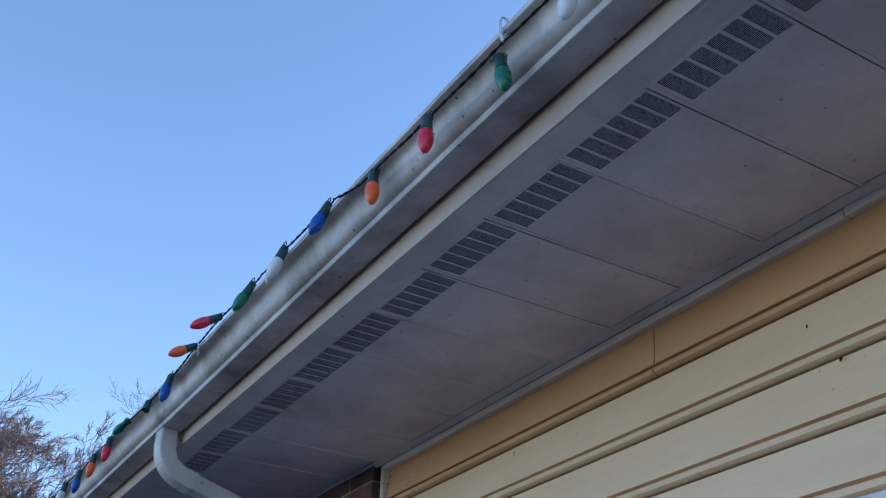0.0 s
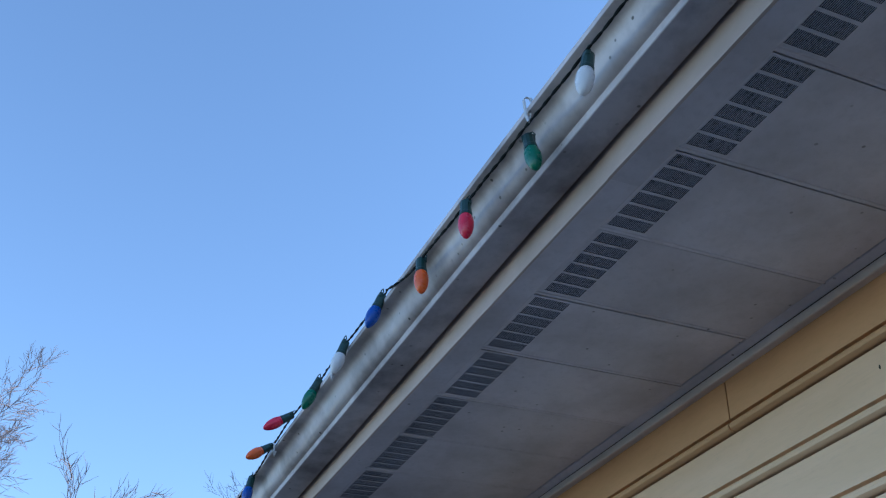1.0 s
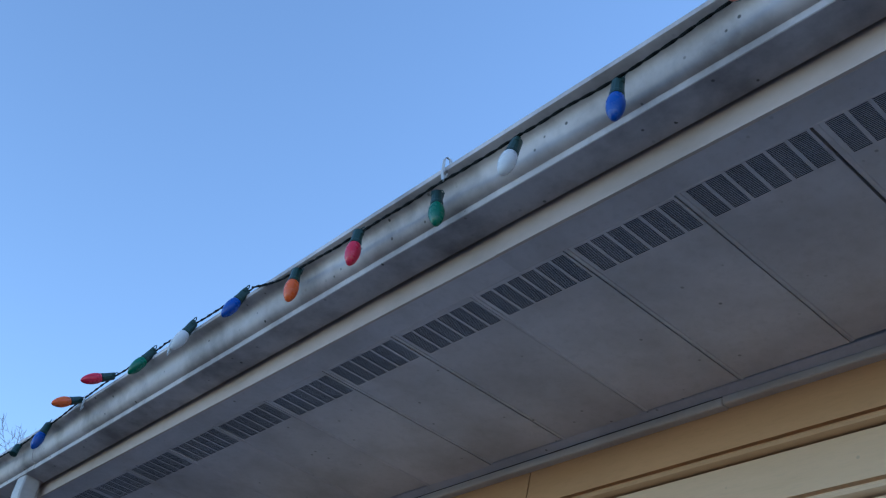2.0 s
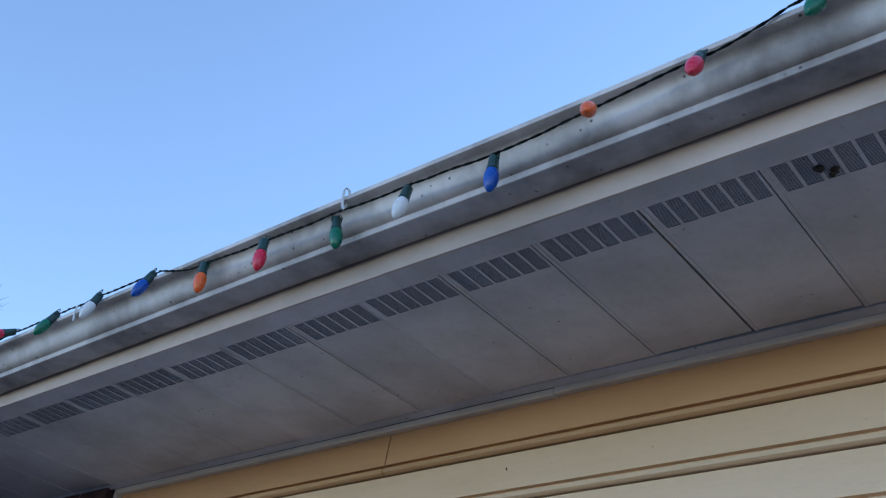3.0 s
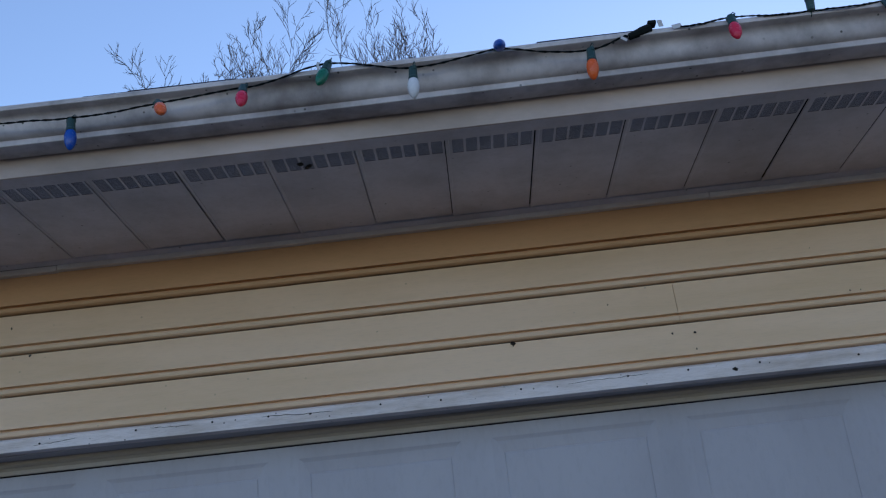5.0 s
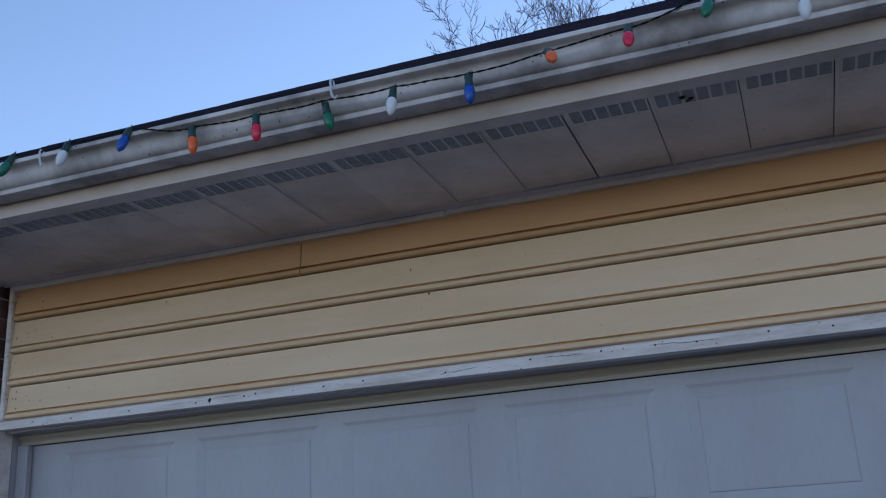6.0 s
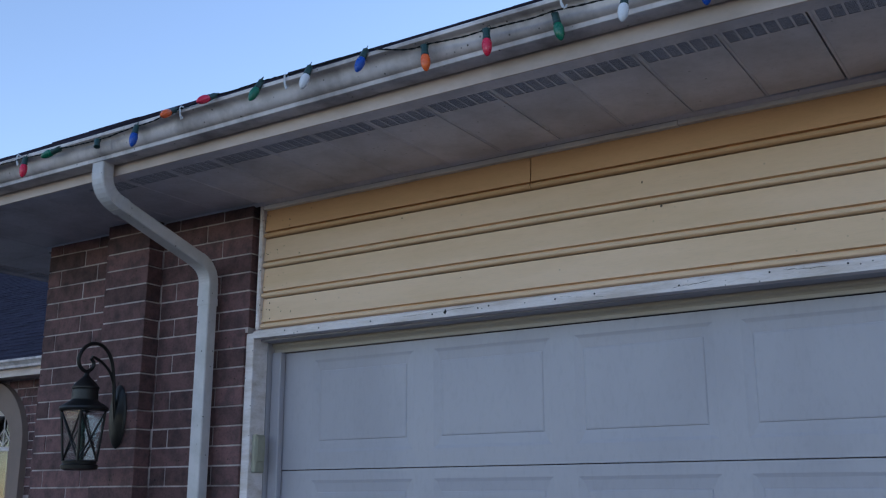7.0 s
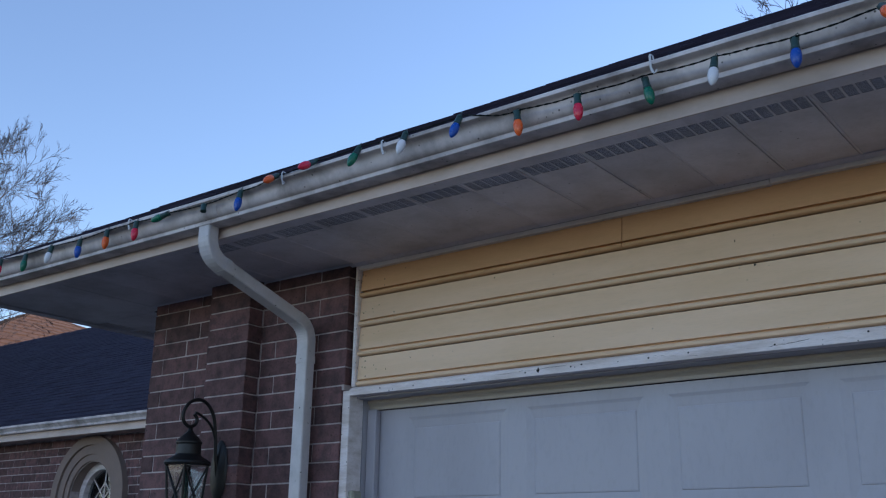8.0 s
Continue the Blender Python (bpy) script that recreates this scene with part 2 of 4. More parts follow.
# ---- garage shell ----
def wall(name, parts, mat, label):
    bm = bmesh.new()
    for p in parts:
        block(bm, *p)
    return tagged(link_mesh(name, bm, mat), label, "wall", kind="structure")


wall_front = wall("wall_front", [(XL + 0.008, -2.572, BRICK_Y + 0.0035, 0.16, 0, SZ + 0.1), (-2.572, -2.556, BRICK_Y + 0.0035, 0.16, 2.156, SZ + 0.1), (PIER[0] + 0.008, PIER[1] - 0.008, PIER_Y + 0.0035, BRICK_Y, 0, SZ)], MORTAR,
                  "red-brown brick front wall with a proud pier and pale mortar")
wall_front_2 = wall("wall_front_2", [(2.9, XR - 0.008, BRICK_Y + 0.0035, 0.16, 0, SZ + 0.1)], MORTAR, "red-brown brick wall beside the garage door")
wall_left = wall("wall_left", [(XL + 0.008, XL + 0.2, 0.16, DEPTH, 0, SZ + 0.1)], MORTAR, "red-brown brick side wall of the garage")
wall_right = wall("wall_right", [(XR - 0.2, XR, 0.16, DEPTH, 0, SZ + 0.1)], MORTAR, "plain brick side wall of the garage")
wall_back = wall("wall_back", [(XL, XR, DEPTH, DEPTH + 0.2, 0, SZ + 0.1)], MORTAR, "plain brick back wall of the garage")
wall_header = wall("wall_header", [(-2.556, 2.9, 0.012, 0.16, HEAD + 0.04, SZ + 0.1)], DARK, "timber header wall above the garage door")
bm = block(bmesh.new(), XL, XR, 0.16, DEPTH, -0.02, 0.02)
tagged(link_mesh("floor", bm, DRIVE), "dark concrete garage floor", "floor", kind="structure")

# ---- siding ----
siding = thing("wall_siding", "cream painted lap siding with beaded edges above the garage door, top course tan", "siding", kind="structure")


def board(x0, x1, zb, zt, mat, name="board"):
    prof = [(0.010, zt), (-0.001, zt), (-0.010, zb + 0.0300), (0.0085, zb + 0.0285), (0.0085, zb + 0.0245), (-0.008, zb + 0.0225), (-0.0145, zb + 0.019), (-0.018, zb + 0.012),
            (-0.0165, zb + 0.006), (-0.011, zb + 0.002), (-0.001, zb), (0.010, zb)]
    bm = run(bmesh.new(), prof, x0, x1, cuts=max(2, int((x1 - x0) / 0.25)), wobble=0.0012)
    return part(name, bm, mat, siding, smooth=True)


COURSES = [(2.584, 2.7165, TAN, (-1.162,)), (2.447, 2.582, CREAM, ()), (2.310, 2.445, CREAM, (1.430,)), (2.172, 2.308, CREAM, ())]
for zb, zt, mat, joints in COURSES:
    xs = [-2.508, *joints, 2.87]
    for a, b in zip(xs, xs[1:]):
        gap = 0.0022 if mat is TAN else 0.0007
        board(a + gap, b - gap, zb, zt - (0.0025 if mat is CREAM else 0), mat)
for x, w in ((-2.5195, 0.0105), (2.884, 0.0125)):
    bm = block(bmesh.new(), x - w, x + w, -0.026, 0.012, 2.168, SZ - 0.006, 0.004)
    part("corner_trim", bm, WORN_WHITE, siding, "worn white corner strip with dark streaks")
for a, b, z in ((-2.508, -0.5715, -0.002), (-0.5685, 1.6, 0.001), (1.603, 2.87, -0.001)):
    bm = run(bmesh.new(), [(0.010, 2.7150 + z), (-0.021, 2.7150 + z), (-0.024, 2.7170 + z), (-0.025, 2.7330 + z), (-0.022, 2.7350 + z), (0.010, 2.7350 + z)], a, b, cuts=14, wobble=0.002)
    part("top_strip", bm, STRIP, siding, "narrow cream strip under the soffit")

# ---- door frame ----
frame_trim = thing("trim", "worn white painted frame round the garage door, paint flaking on the head", "door frame", kind="structure")
bm = run(bmesh.new(), [(0.012, 2.168), (-0.018, 2.167), (-0.034, 2.158), (-0.036, 2.150), (-0.036, HEAD), (0.012, HEAD)], DL - 0.002, DR + 0.055, cuts=30, wobble=0.002)
for v in bm.verts:
    if v.co.z < 2.145:
        v.co.z -= 0.0035 * (v.co.x + 1.2)
part("head_board", bm, WORN_WHITE, frame_trim, "flaking white head board with nail marks")
bm = block(bmesh.new(), DL, DR, 0.012, 0.105, HEAD - 0.004, HEAD + 0.02)
part("head_jamb", bm, SHADED_WHITE, frame_trim)
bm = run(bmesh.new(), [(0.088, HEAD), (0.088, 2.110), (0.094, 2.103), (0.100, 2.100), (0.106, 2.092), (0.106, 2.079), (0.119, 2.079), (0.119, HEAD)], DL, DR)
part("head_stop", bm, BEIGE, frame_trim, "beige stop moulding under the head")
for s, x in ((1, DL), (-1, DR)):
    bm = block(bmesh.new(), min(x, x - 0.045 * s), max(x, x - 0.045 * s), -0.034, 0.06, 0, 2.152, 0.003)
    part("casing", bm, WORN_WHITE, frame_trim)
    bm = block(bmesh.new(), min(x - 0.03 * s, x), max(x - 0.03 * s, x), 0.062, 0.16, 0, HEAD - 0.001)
    part("side_jamb", bm, SHADED_WHITE, frame_trim)
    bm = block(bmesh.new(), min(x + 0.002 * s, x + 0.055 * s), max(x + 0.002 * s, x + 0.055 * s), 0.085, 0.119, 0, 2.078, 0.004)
    part("side_stop", bm, SHADED_WHITE, frame_trim)
for x in np.linspace(-2.4, 2.7, 21):
    x = float(x) + random.uniform(-0.08, 0.08)
    zz = random.uniform(2.138, 2.15)
    bm = lathe(bmesh.new(), [(0.0035, 0), (0.0035, 0.002), (0.001, 0.003)], aim((x, -0.036, zz), (0, -1, 0)), 6)
    part("nail_head", bm, IRON, frame_trim)

for cx, cz, size, host, face in ((0.899, 2.299, 0.011, siding, -0.0075), (1.47, 2.271, 0.006, siding, -0.0085), (1.40, 2.275, 0.004, siding, -0.0085), (-0.651, 2.435, 0.006, siding, -0.0125),
                                 (-1.337, 2.149, 0.006, frame_trim, -0.0365), (1.565, 2.136, 0.014, frame_trim, -0.0365), (-1.53, 2.146, 0.012, frame_trim, -0.0365), (0.25, 2.141, 0.006, frame_trim, -0.0365)):
    bm = bmesh.new()
    ring = [bm.verts.new((cx + size * random.uniform(0.3, 1.0) * math.cos(a), face, cz + size * random.uniform(0.3, 1.0) * math.sin(a))) for a in (i * math.pi / 4 for i in range(8))]
    tip = bm.verts.new((cx, face - size * 0.35, cz))
    for i in range(8):
        bm.faces.new((ring[i], ring[(i + 1) % 8], tip))
    part("mud_speck", bm, IRON, host, "dried dark mud speck")

for x0, x1, z0, z1 in ((-1.75, -1.40, 2.146, 2.152), (-0.62, -0.48, 2.136, 2.146), (-1.05, -0.86, 2.150, 2.134), (0.10, 0.32, 2.149, 2.140), (1.05, 1.30, 2.147, 2.151), (-0.25, -0.12, 2.151, 2.146)):
    pts = [(x0 + (x1 - x0) * k / 12, -0.0362, z0 + (z1 - z0) * k / 12 + random.uniform(-0.002, 0.002)) for k in range(13)]
    part("paint_crack", tube(bmesh.new(), pts, circle(0.0009, 4), Vector((0, 1, 0)), [0.3, *[random.uniform(0.5, 1.2) for k in range(11)], 0.3]), DIRT, frame_trim, "dark crack in the flaking paint")

for i in range(46):
    x = -2.532 + abs(random.gauss(0, 0.075)) if i < 30 else random.uniform(-2.4, 2.7)
    zb, zt, mat, joints = random.choice(COURSES)
    t = random.uniform(0.05, 0.95)
    z = zb + 0.034 + (zt - 0.006 - zb - 0.034) * t
    face = -0.0105 + (z - zb - 0.03) * 0.009 / (zt - zb - 0.03) - 0.0012
    size = random.uniform(0.0018, 0.0045)
    bm = bmesh.new()
    ring = [bm.verts.new((x + size * random.uniform(0.3, 1.0) * math.cos(a), face + 0.0008, z + 1.6 * size * random.uniform(0.3, 1.0) * math.sin(a))) for a in (k * math.pi / 4 for k in range(8))]
    tip = bm.verts.new((x, face - 0.0006, z))
    for k in range(8):
        bm.faces.new((ring[k], ring[(k + 1) % 8], tip))
    part("dirt_mark", bm, DIRT, siding, "dark dirt mark")

# ---- garage door ----
door = thing("door_1", "closed white sectional garage door with raised panels", "garage door", kind="structure")
DY, SEC, P0, PP = 0.122, 0.511, -2.357, 0.6215
panel_bm = bmesh.new()
W2, H2 = 0.262, 0.198
ringz = [(W2, H2, 0.0), (W2 - 0.008, H2 - 0.006, 0.0015), (W2 - 0.016, H2 - 0.013, 0.003), (W2 - 0.032, H2 - 0.046, 0.0055), (W2 - 0.035, H2 - 0.049, 0.0058), (W2 - 0.039, H2 - 0.0505, 0.0025), (W2 - 0.046, H2 - 0.056, 0.0018)]
rings = []
for w, h, d in ringz:
    rings.append([panel_bm.verts.new((sx * w, d, sz * h)) for sx, sz in ((-1, -1), (1, -1), (1, 1), (-1, 1))])
for a, b in zip(rings, rings[1:]):
    for i in range(4):
        panel_bm.faces.new((a[i], a[(i + 1) % 4], b[(i + 1) % 4], b[i]))
panel_bm.faces.new(rings[-1])
PANEL_ME = mesh_only("panel", panel_bm, SHADED_WHITE)
for k in range(4):
    z1 = 2.0755 - SEC * k
    z0 = z1 - SEC + 0.004
    bm = bmesh.new()
    xs = [DL + 0.01] + [v for i in range(8) for v in (P0 + PP * (i + 0.5) - W2, P0 + PP * (i + 0.5) + W2)] + [DR - 0.01]
    zs = [z0, z0 + 0.07, z0 + 0.07 + 2 * H2, z1]
    grid = [[bm.verts.new((x, DY, z)) for x in xs] for z in zs]
    for j in range(3):
        for i in range(len(xs) - 1):
            if not (j == 1 and i % 2 == 1):
                bm.faces.new((grid[j][i], grid[j][i + 1], grid[j + 1][i + 1], grid[j + 1][i]))
    back = [bm.verts.new(c) for c in ((xs[0], DY + 0.045, z0 + 0.006), (xs[-1], DY + 0.045, z0 + 0.006), (xs[-1], DY + 0.045, z1 - 0.006), (xs[0], DY + 0.045, z1 - 0.006))]
    bm.faces.new(back)
    for j, (r, c0, c1) in enumerate(((grid[0], back[0], back[1]), (grid[-1], back[3], back[2]))):
        bm.faces.new([c0, *r, c1])
    section = part("section", bm, SHADED_WHITE, door)
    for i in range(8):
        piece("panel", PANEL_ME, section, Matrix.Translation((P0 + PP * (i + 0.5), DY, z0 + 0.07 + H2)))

# ---- soffit ----
soffit = thing("soffit", "grey painted metal soffit with rows of louvred vents", "soffit", kind="structure")


def soffit_panel(vented, length=0.578, open_by=0.0006):
    bm = bmesh.new()
    x0, x1, y1 = 0.0, PW - 0.0025, -0.040
    y0 = y1 - length
    slots = [(0.0195 + 0.0386 * i, 0.0195 + 0.0386 * i + 0.0312) for i in range(6)]
    xs = [x0] + ([v for s in slots for v in s] if vented else []) + [x1]
    ys = [y0, -0.582, -0.498, y1] if vented else [y0, y1]
    grid = [[bm.verts.new((x, y, 0)) for x in xs] for y in ys]
    for j in range(len(ys) - 1):
        for i in range(len(xs) - 1):
            if not (vented and j == 1 and i % 2 == 1):
                bm.faces.new((grid[j][i], grid[j][i + 1], grid[j + 1][i + 1], grid[j + 1][i]))
    if vented:
        for a, b in slots:
            n = 24
            for i in range(n):
                y = -0.582 + 0.084 * (i + 0.5) / n
                v = [bm.verts.new(c) for c in ((a, y - 0.0007, 0.0008 + open_by), (b, y - 0.0007, 0.0008 + open_by), (b, y + 0.0007, 0.0008), (a, y + 0.0007, 0.0008))]
                bm.faces.new(v)
    lip = [bm.verts.new(c) for c in ((x0, y0, 0), (x0 + 0.003, y0, -0.0022), (x0 + 0.009, y0, -0.0022), (x0 + 0.011, y0, 0))]
    lip2 = [bm.verts.new((v.co.x, y1, v.co.z)) for v in lip]
    for i in range(3):
        bm.faces.new((lip[i], lip[i + 1], lip2[i + 1], lip2[i]))
    turn = [bm.verts.new(c) for c in ((x1, y0, 0), (x1, y1, 0), (x1, y1, 0.012), (x1, y0, 0.012))]
    bm.faces.new(turn)
    return mesh_only("panel", bm, SOFFIT)


VENTED, PLAIN, OPEN = soffit_panel(True), soffit_panel(False), soffit_panel(True, open_by=0.0)
LOOSE = {0: 0.0035, 4: 0.0015, 7: 0.0015}    # panels that gape at their seam
for k in range(-16, 18):
    x = k * PW
    if x < XL - 0.06 or x > XR:
        continue
    piece("panel", VENTED if k >= -12 else PLAIN, soffit, pose(x + 0.0005 + LOOSE.get(k, 0.0), random.uniform(-0.020, -0.008), SZ + random.uniform(-0.0012, 0.0012), random.uniform(-0.12, 0.12), random.uniform(-0.3, 0.3), random.uniform(-0.04, 0.04)),
          (1 - LOOSE.get(k, 0.0) / PW, 1, 1))
for i in range(28):
    y = 0.03 + i * PW
    piece("panel", OPEN, soffit, pose(XL - 0.015 - 0.075, y + PW, SZ, 0, 0, -90))
for dx, dy, size in ((-0.010, -0.012, 0.009), (0.012, 0.004, 0.008), (0.003, 0.016, 0.006)):
    bm = lathe(bmesh.new(), [(size * 0.3, 0), (size, size * 0.25), (size * 0.8, size * 0.5), (size * 0.2, size * 0.7)], Matrix.Translation((0.356 + dx, -0.540 + dy, SZ + 0.001)) @ Matrix.Diagonal((1.0, 1.4, -1, 1)), 7)
    for v in bm.verts:
        v.co.x += random.uniform(-0.003, 0.003)
        v.co.y += random.uniform(-0.003, 0.003)
    part("debris", bm, DIRT, soffit, "dark clot of debris caught in a vent")
bm = block(bmesh.new(), EL + 0.01, XL - 0.035, -0.62, 0.03, SZ + 0.001, SZ + 0.004)
part("corner_panel", bm, SOFFIT, soffit)
bm = run(bmesh.new(), [(-0.052, SZ + 0.012), (-0.0515, SZ - 0.0005), (-0.049, SZ - 0.0025), (-0.029, SZ - 0.0085), (-0.026, SZ - 0.0080), (-0.004, SZ + 0.012)], XL - 0.04, XR, cuts=60, wobble=0.003)
part("wall_channel", bm, SOFFIT, soffit)
bm = block(bmesh.new(), XL - 0.09, XL, 0.0, DEPTH, SZ - 0.002, SZ + 0.008)
part("wall_channel", bm, SOFFIT, soffit)

# ---- fascia ----
fascia = thing("fascia", "cream metal fascia with a lapped joint and rolled lower edge", "fascia", kind="structure")


def fascia_run(x0, x1, d=0.0):
    prof = [(-0.672, 2.908), (-0.674 - d, 2.908), (-0.674 - d, 2.738), (-0.6745 - d, 2.7335), (-0.670, 2.7325), (-0.669, 2.738)]
    return run(bmesh.new(), prof, x0, x1, cuts=max(2, int((x1 - x0) / 0.3)), wobble=0.002)


def flange_run(x0, x1, d=0.0):
    prof = [(-0.669, 2.7345 - d), (-0.612, 2.7345 - d), (-0.608, 2.7355 - d), (-0.608, 2.7375), (-0.669, 2.7375)]
    return run(bmesh.new(), prof, x0, x1, cuts=max(2, int((x1 - x0) / 0.3)), wobble=0.002)


for a, b, d in ((EL - 0.02, -0.595, 0.0), (-0.61, 2.35, 0.0012), (2.335, ER, 0.0)):
    part("fascia_board", fascia_run(a, b, d), FASCIA, fascia)
    part("return_flange", flange_run(a, b, d), SOFFIT, fascia, "grey return flange under the fascia")
for make, mat, name in ((fascia_run, FASCIA, "fascia_board"), (flange_run, SOFFIT, "return_flange")):
    bm = make(-DEPTH - 0.6, 0.62)
    bmesh.ops.transform(bm, matrix=pose(EL + 0.645, 0, 0, 0, 0, -90), verts=bm.verts)
    part(name, bm, mat, fascia)

# ---- gutter ----
gutter = thing("gutter", "off-white K-style eaves gutter, dirt-streaked, fixed along the fascia", "gutter")
DX = -2.747                          # downspout
GP = [(-0.683, 2.8770), (-0.683, 2.7870), (-0.7505, 2.7870), (-0.7520, 2.7885), (-0.7520, 2.8040), (-0.7560, 2.8050), (-0.7615, 2.8078), (-0.7665, 2.8125), (-0.7705, 2.8190), (-0.7735, 2.8270),
      (-0.7755, 2.8360), (-0.7775, 2.8440), (-0.7810, 2.8510), (-0.7860, 2.8560), (-0.7930, 2.8590), (-0.8075, 2.8610), (-0.8100, 2.8630), (-0.8105, 2.8735), (-0.8085, 2.8762), (-0.797, 2.8760), (-0.795, 2.8745), (-0.795, 2.8695)]


def fall(x):
    """How far the gutter lies above its mean height at x: it falls towards the downspout."""
    return 0.005 * (x + 0.6) if x > DX else 0.005 * (DX + 0.6) * (x + 4.8) / (DX + 4.8)


def trough(x0, x1, grow=0.0, level=False):
    outer = [(y - grow, z - grow * 0.4) for y, z in GP]
    inner = [(y + (0.002 if y < -0.69 else -0.002), z + 0.002) for y, z in reversed(GP[1:-3])]
    bm = run(bmesh.new(), outer + inner, x0, x1, cuts=max(2, int((x1 - x0) / 0.3)), wobble=0.004)
    for v in bm.verts:
        v.co.z += 0 if level else fall(v.co.x)
    return bm


part("trough", trough(EL - 0.13, -2.66), GUTTER, gutter, smooth=True)
part("trough", trough(-2.66, 2.2), GUTTER, gutter, smooth=True)
part("trough", trough(2.2, ER), GUTTER, gutter, smooth=True)
part("lap_sleeve", trough(-2.70, -2.64, 0.0016), GUTTER, gutter, smooth=True)
for x in (EL - 0.129, ER - 0.001):
    bm = bmesh.new()
    vs = [[bm.verts.new((x + d, y, z + fall(x))) for y, z in GP[:-2]] for d in (0, 0.003)]
    bm.faces.new(vs[0])
    bm.faces.new(list(reversed(vs[1])))
    for i in range(len(vs[0])):
        j = (i + 1) % len(vs[0])
        bm.faces.new((vs[0][i], vs[0][j], vs[1][j], vs[1][i]))
    part("end_cap", bm, GUTTER, gutter)
bm = trough(-DEPTH - 0.6, 0.64, level=True)
bmesh.ops.transform(bm, matrix=pose(EL + 0.645, 0, 0, 0, 0, -90), verts=bm.verts)
part("trough", bm, GUTTER, gutter)

# ---- downspout ----
spout = thing("downspout", "pale grey metal downspout with ribbed elbows beside brick wall", "downspout")
RECT = [(-0.034, -0.022), (-0.030, -0.027), (0.030, -0.027), (0.034, -0.022), (0.034, 0.022), (0.030, 0.027), (-0.030, 0.027), (-0.034, 0.022)]


def bend(p0, p1, p2, r, n):
    p0, p1, p2 = Vector(p0), Vector(p1), Vector(p2)
    a, b = p1 + (p0 - p1).normalized() * r, p1 + (p2 - p1).normalized() * r
    return [a * (1 - t) ** 2 + 2 * p1 * t * (1 - t) + b * t * t for t in (i / n for i in range(n + 1))]


A0, A1, A2, A3 = (DX, -0.722, 2.795), (DX, -0.722, 2.652), (DX, -0.105, 2.458), (DX, -0.105, 0.12)
e1, e2 = bend(A0, A1, A2, 0.085, 18), bend(A1, A2, A3, 0.085, 18)
ribs = [1.0 + (0.022 if i % 2 else 0.0) for i in range(19)]
part("upper_elbow", tube(bmesh.new(), [A0, *e1], RECT, Vector((0, -1, 0)), [1.05, *[r * 1.04 for r in ribs]]), SPOUT, spout, "ribbed metal elbow")
part("sloping_pipe", tube(bmesh.new(), [e1[-1], e2[0]], RECT, Vector((0, -1, 0.3))), SPOUT, spout)
part("lower_elbow", tube(bmesh.new(), [*e2, e2[-1] + Vector((0, 0, -0.085))], RECT, Vector((0, -0.3, 1)), [*[r * 1.04 for r in ribs], 1.05]), SPOUT, spout, "ribbed metal elbow")
part("straight_pipe", tube(bmesh.new(), [e2[-1] + Vector((0, 0, -0.03)), A3, (DX, -0.16, 0.06), (DX, -0.3, 0.03)], RECT, Vector((0, -1, 0))), SPOUT, spout)
for p, q in ((e1[-1], e1[-1] + (e2[0] - e1[-1]).normalized() * 0.03), (e2[-1] + Vector((0, 0, -0.055)), e2[-1] + Vector((0, 0, -0.088)))):
    part("collar", tube(bmesh.new(), [p, q], RECT, Vector((0, -1, 0.3)), [1.09, 1.11]), SPOUT, spout, "crimped slip joint")
for z in (1.1, 0.5):
    bm = block(bmesh.new(), DX - 0.055, DX + 0.055, -0.133, -0.128, z, z + 0.03)
    block(bm, DX - 0.0395, DX - 0.0365, -0.128, BRICK_Y, z, z + 0.03)
    block(bm, DX + 0.0365, DX + 0.0395, -0.128, BRICK_Y, z, z + 0.03)
    part("strap", bm, SPOUT, spout)

# ---- keypad box on the jamb ----
keypad = thing("keypad_box", "small beige plastic box fixed to the white door jamb", "switch box")
bm = block(bmesh.new(), DL + 0.001, DL + 0.026, -0.020, 0.040, 1.555, 1.715, 0.005)
part("housing", bm, BOX, keypad)
bm = block(bmesh.new(), DL + 0.026, DL + 0.031, -0.014, 0.034, 1.60, 1.705, 0.002)
part("cover", bm, BOX, keypad)

# ---- wall lantern ----
lantern = thing("wall_lantern", "black iron wall lantern with scroll arm and crossed bars", "lantern")
LX, LY = -3.245, PIER_Y - 0.195
bm = bmesh.new()
lathe(bm, [(0.001, 0.0), (0.058, 0.0), (0.062, 0.006), (0.055, 0.016), (0.03, 0.024), (0.012, 0.028)], Matrix.Translation((LX, PIER_Y, 1.815)) @ Matrix.Diagonal((1, 1, 1.0, 1)) @ pose(0, 0, 0, 90, 0, 0), 24)
bmesh.ops.scale(bm, vec=(0.9, 1, 2.35), space=Matrix.Translation((-LX, 0, -1.815)), verts=bm.verts)
part("backplate", bm, IRON, lantern, smooth=True)
arm = [(PIER_Y - 0.02, 1.785), (PIER_Y - 0.035, 1.885), (PIER_Y - 0.045, 1.972), (PIER_Y - 0.065, 2.065), (PIER_Y - 0.11, 2.12), (PIER_Y - 0.165, 2.133), (PIER_Y - 0.215, 2.11), (PIER_Y - 0.243, 2.065),
       (PIER_Y - 0.238, 2.025), (PIER_Y - 0.205, 2.003), (PIER_Y - 0.172, 2.015), (PIER_Y - 0.163, 2.043), (PIER_Y - 0.180, 2.063)]
part("scroll_arm", tube(bmesh.new(), curve([(LX, y, z) for y, z in arm]), circle(0.0085, 8), Vector((1, 0, 0))), IRON, lantern, smooth=True)
brace = [(PIER_Y - 0.04, 1.945), (PIER_Y - 0.065, 2.005), (PIER_Y - 0.11, 2.047), (PIER_Y - 0.155, 2.067), (PIER_Y - 0.175, 2.071)]
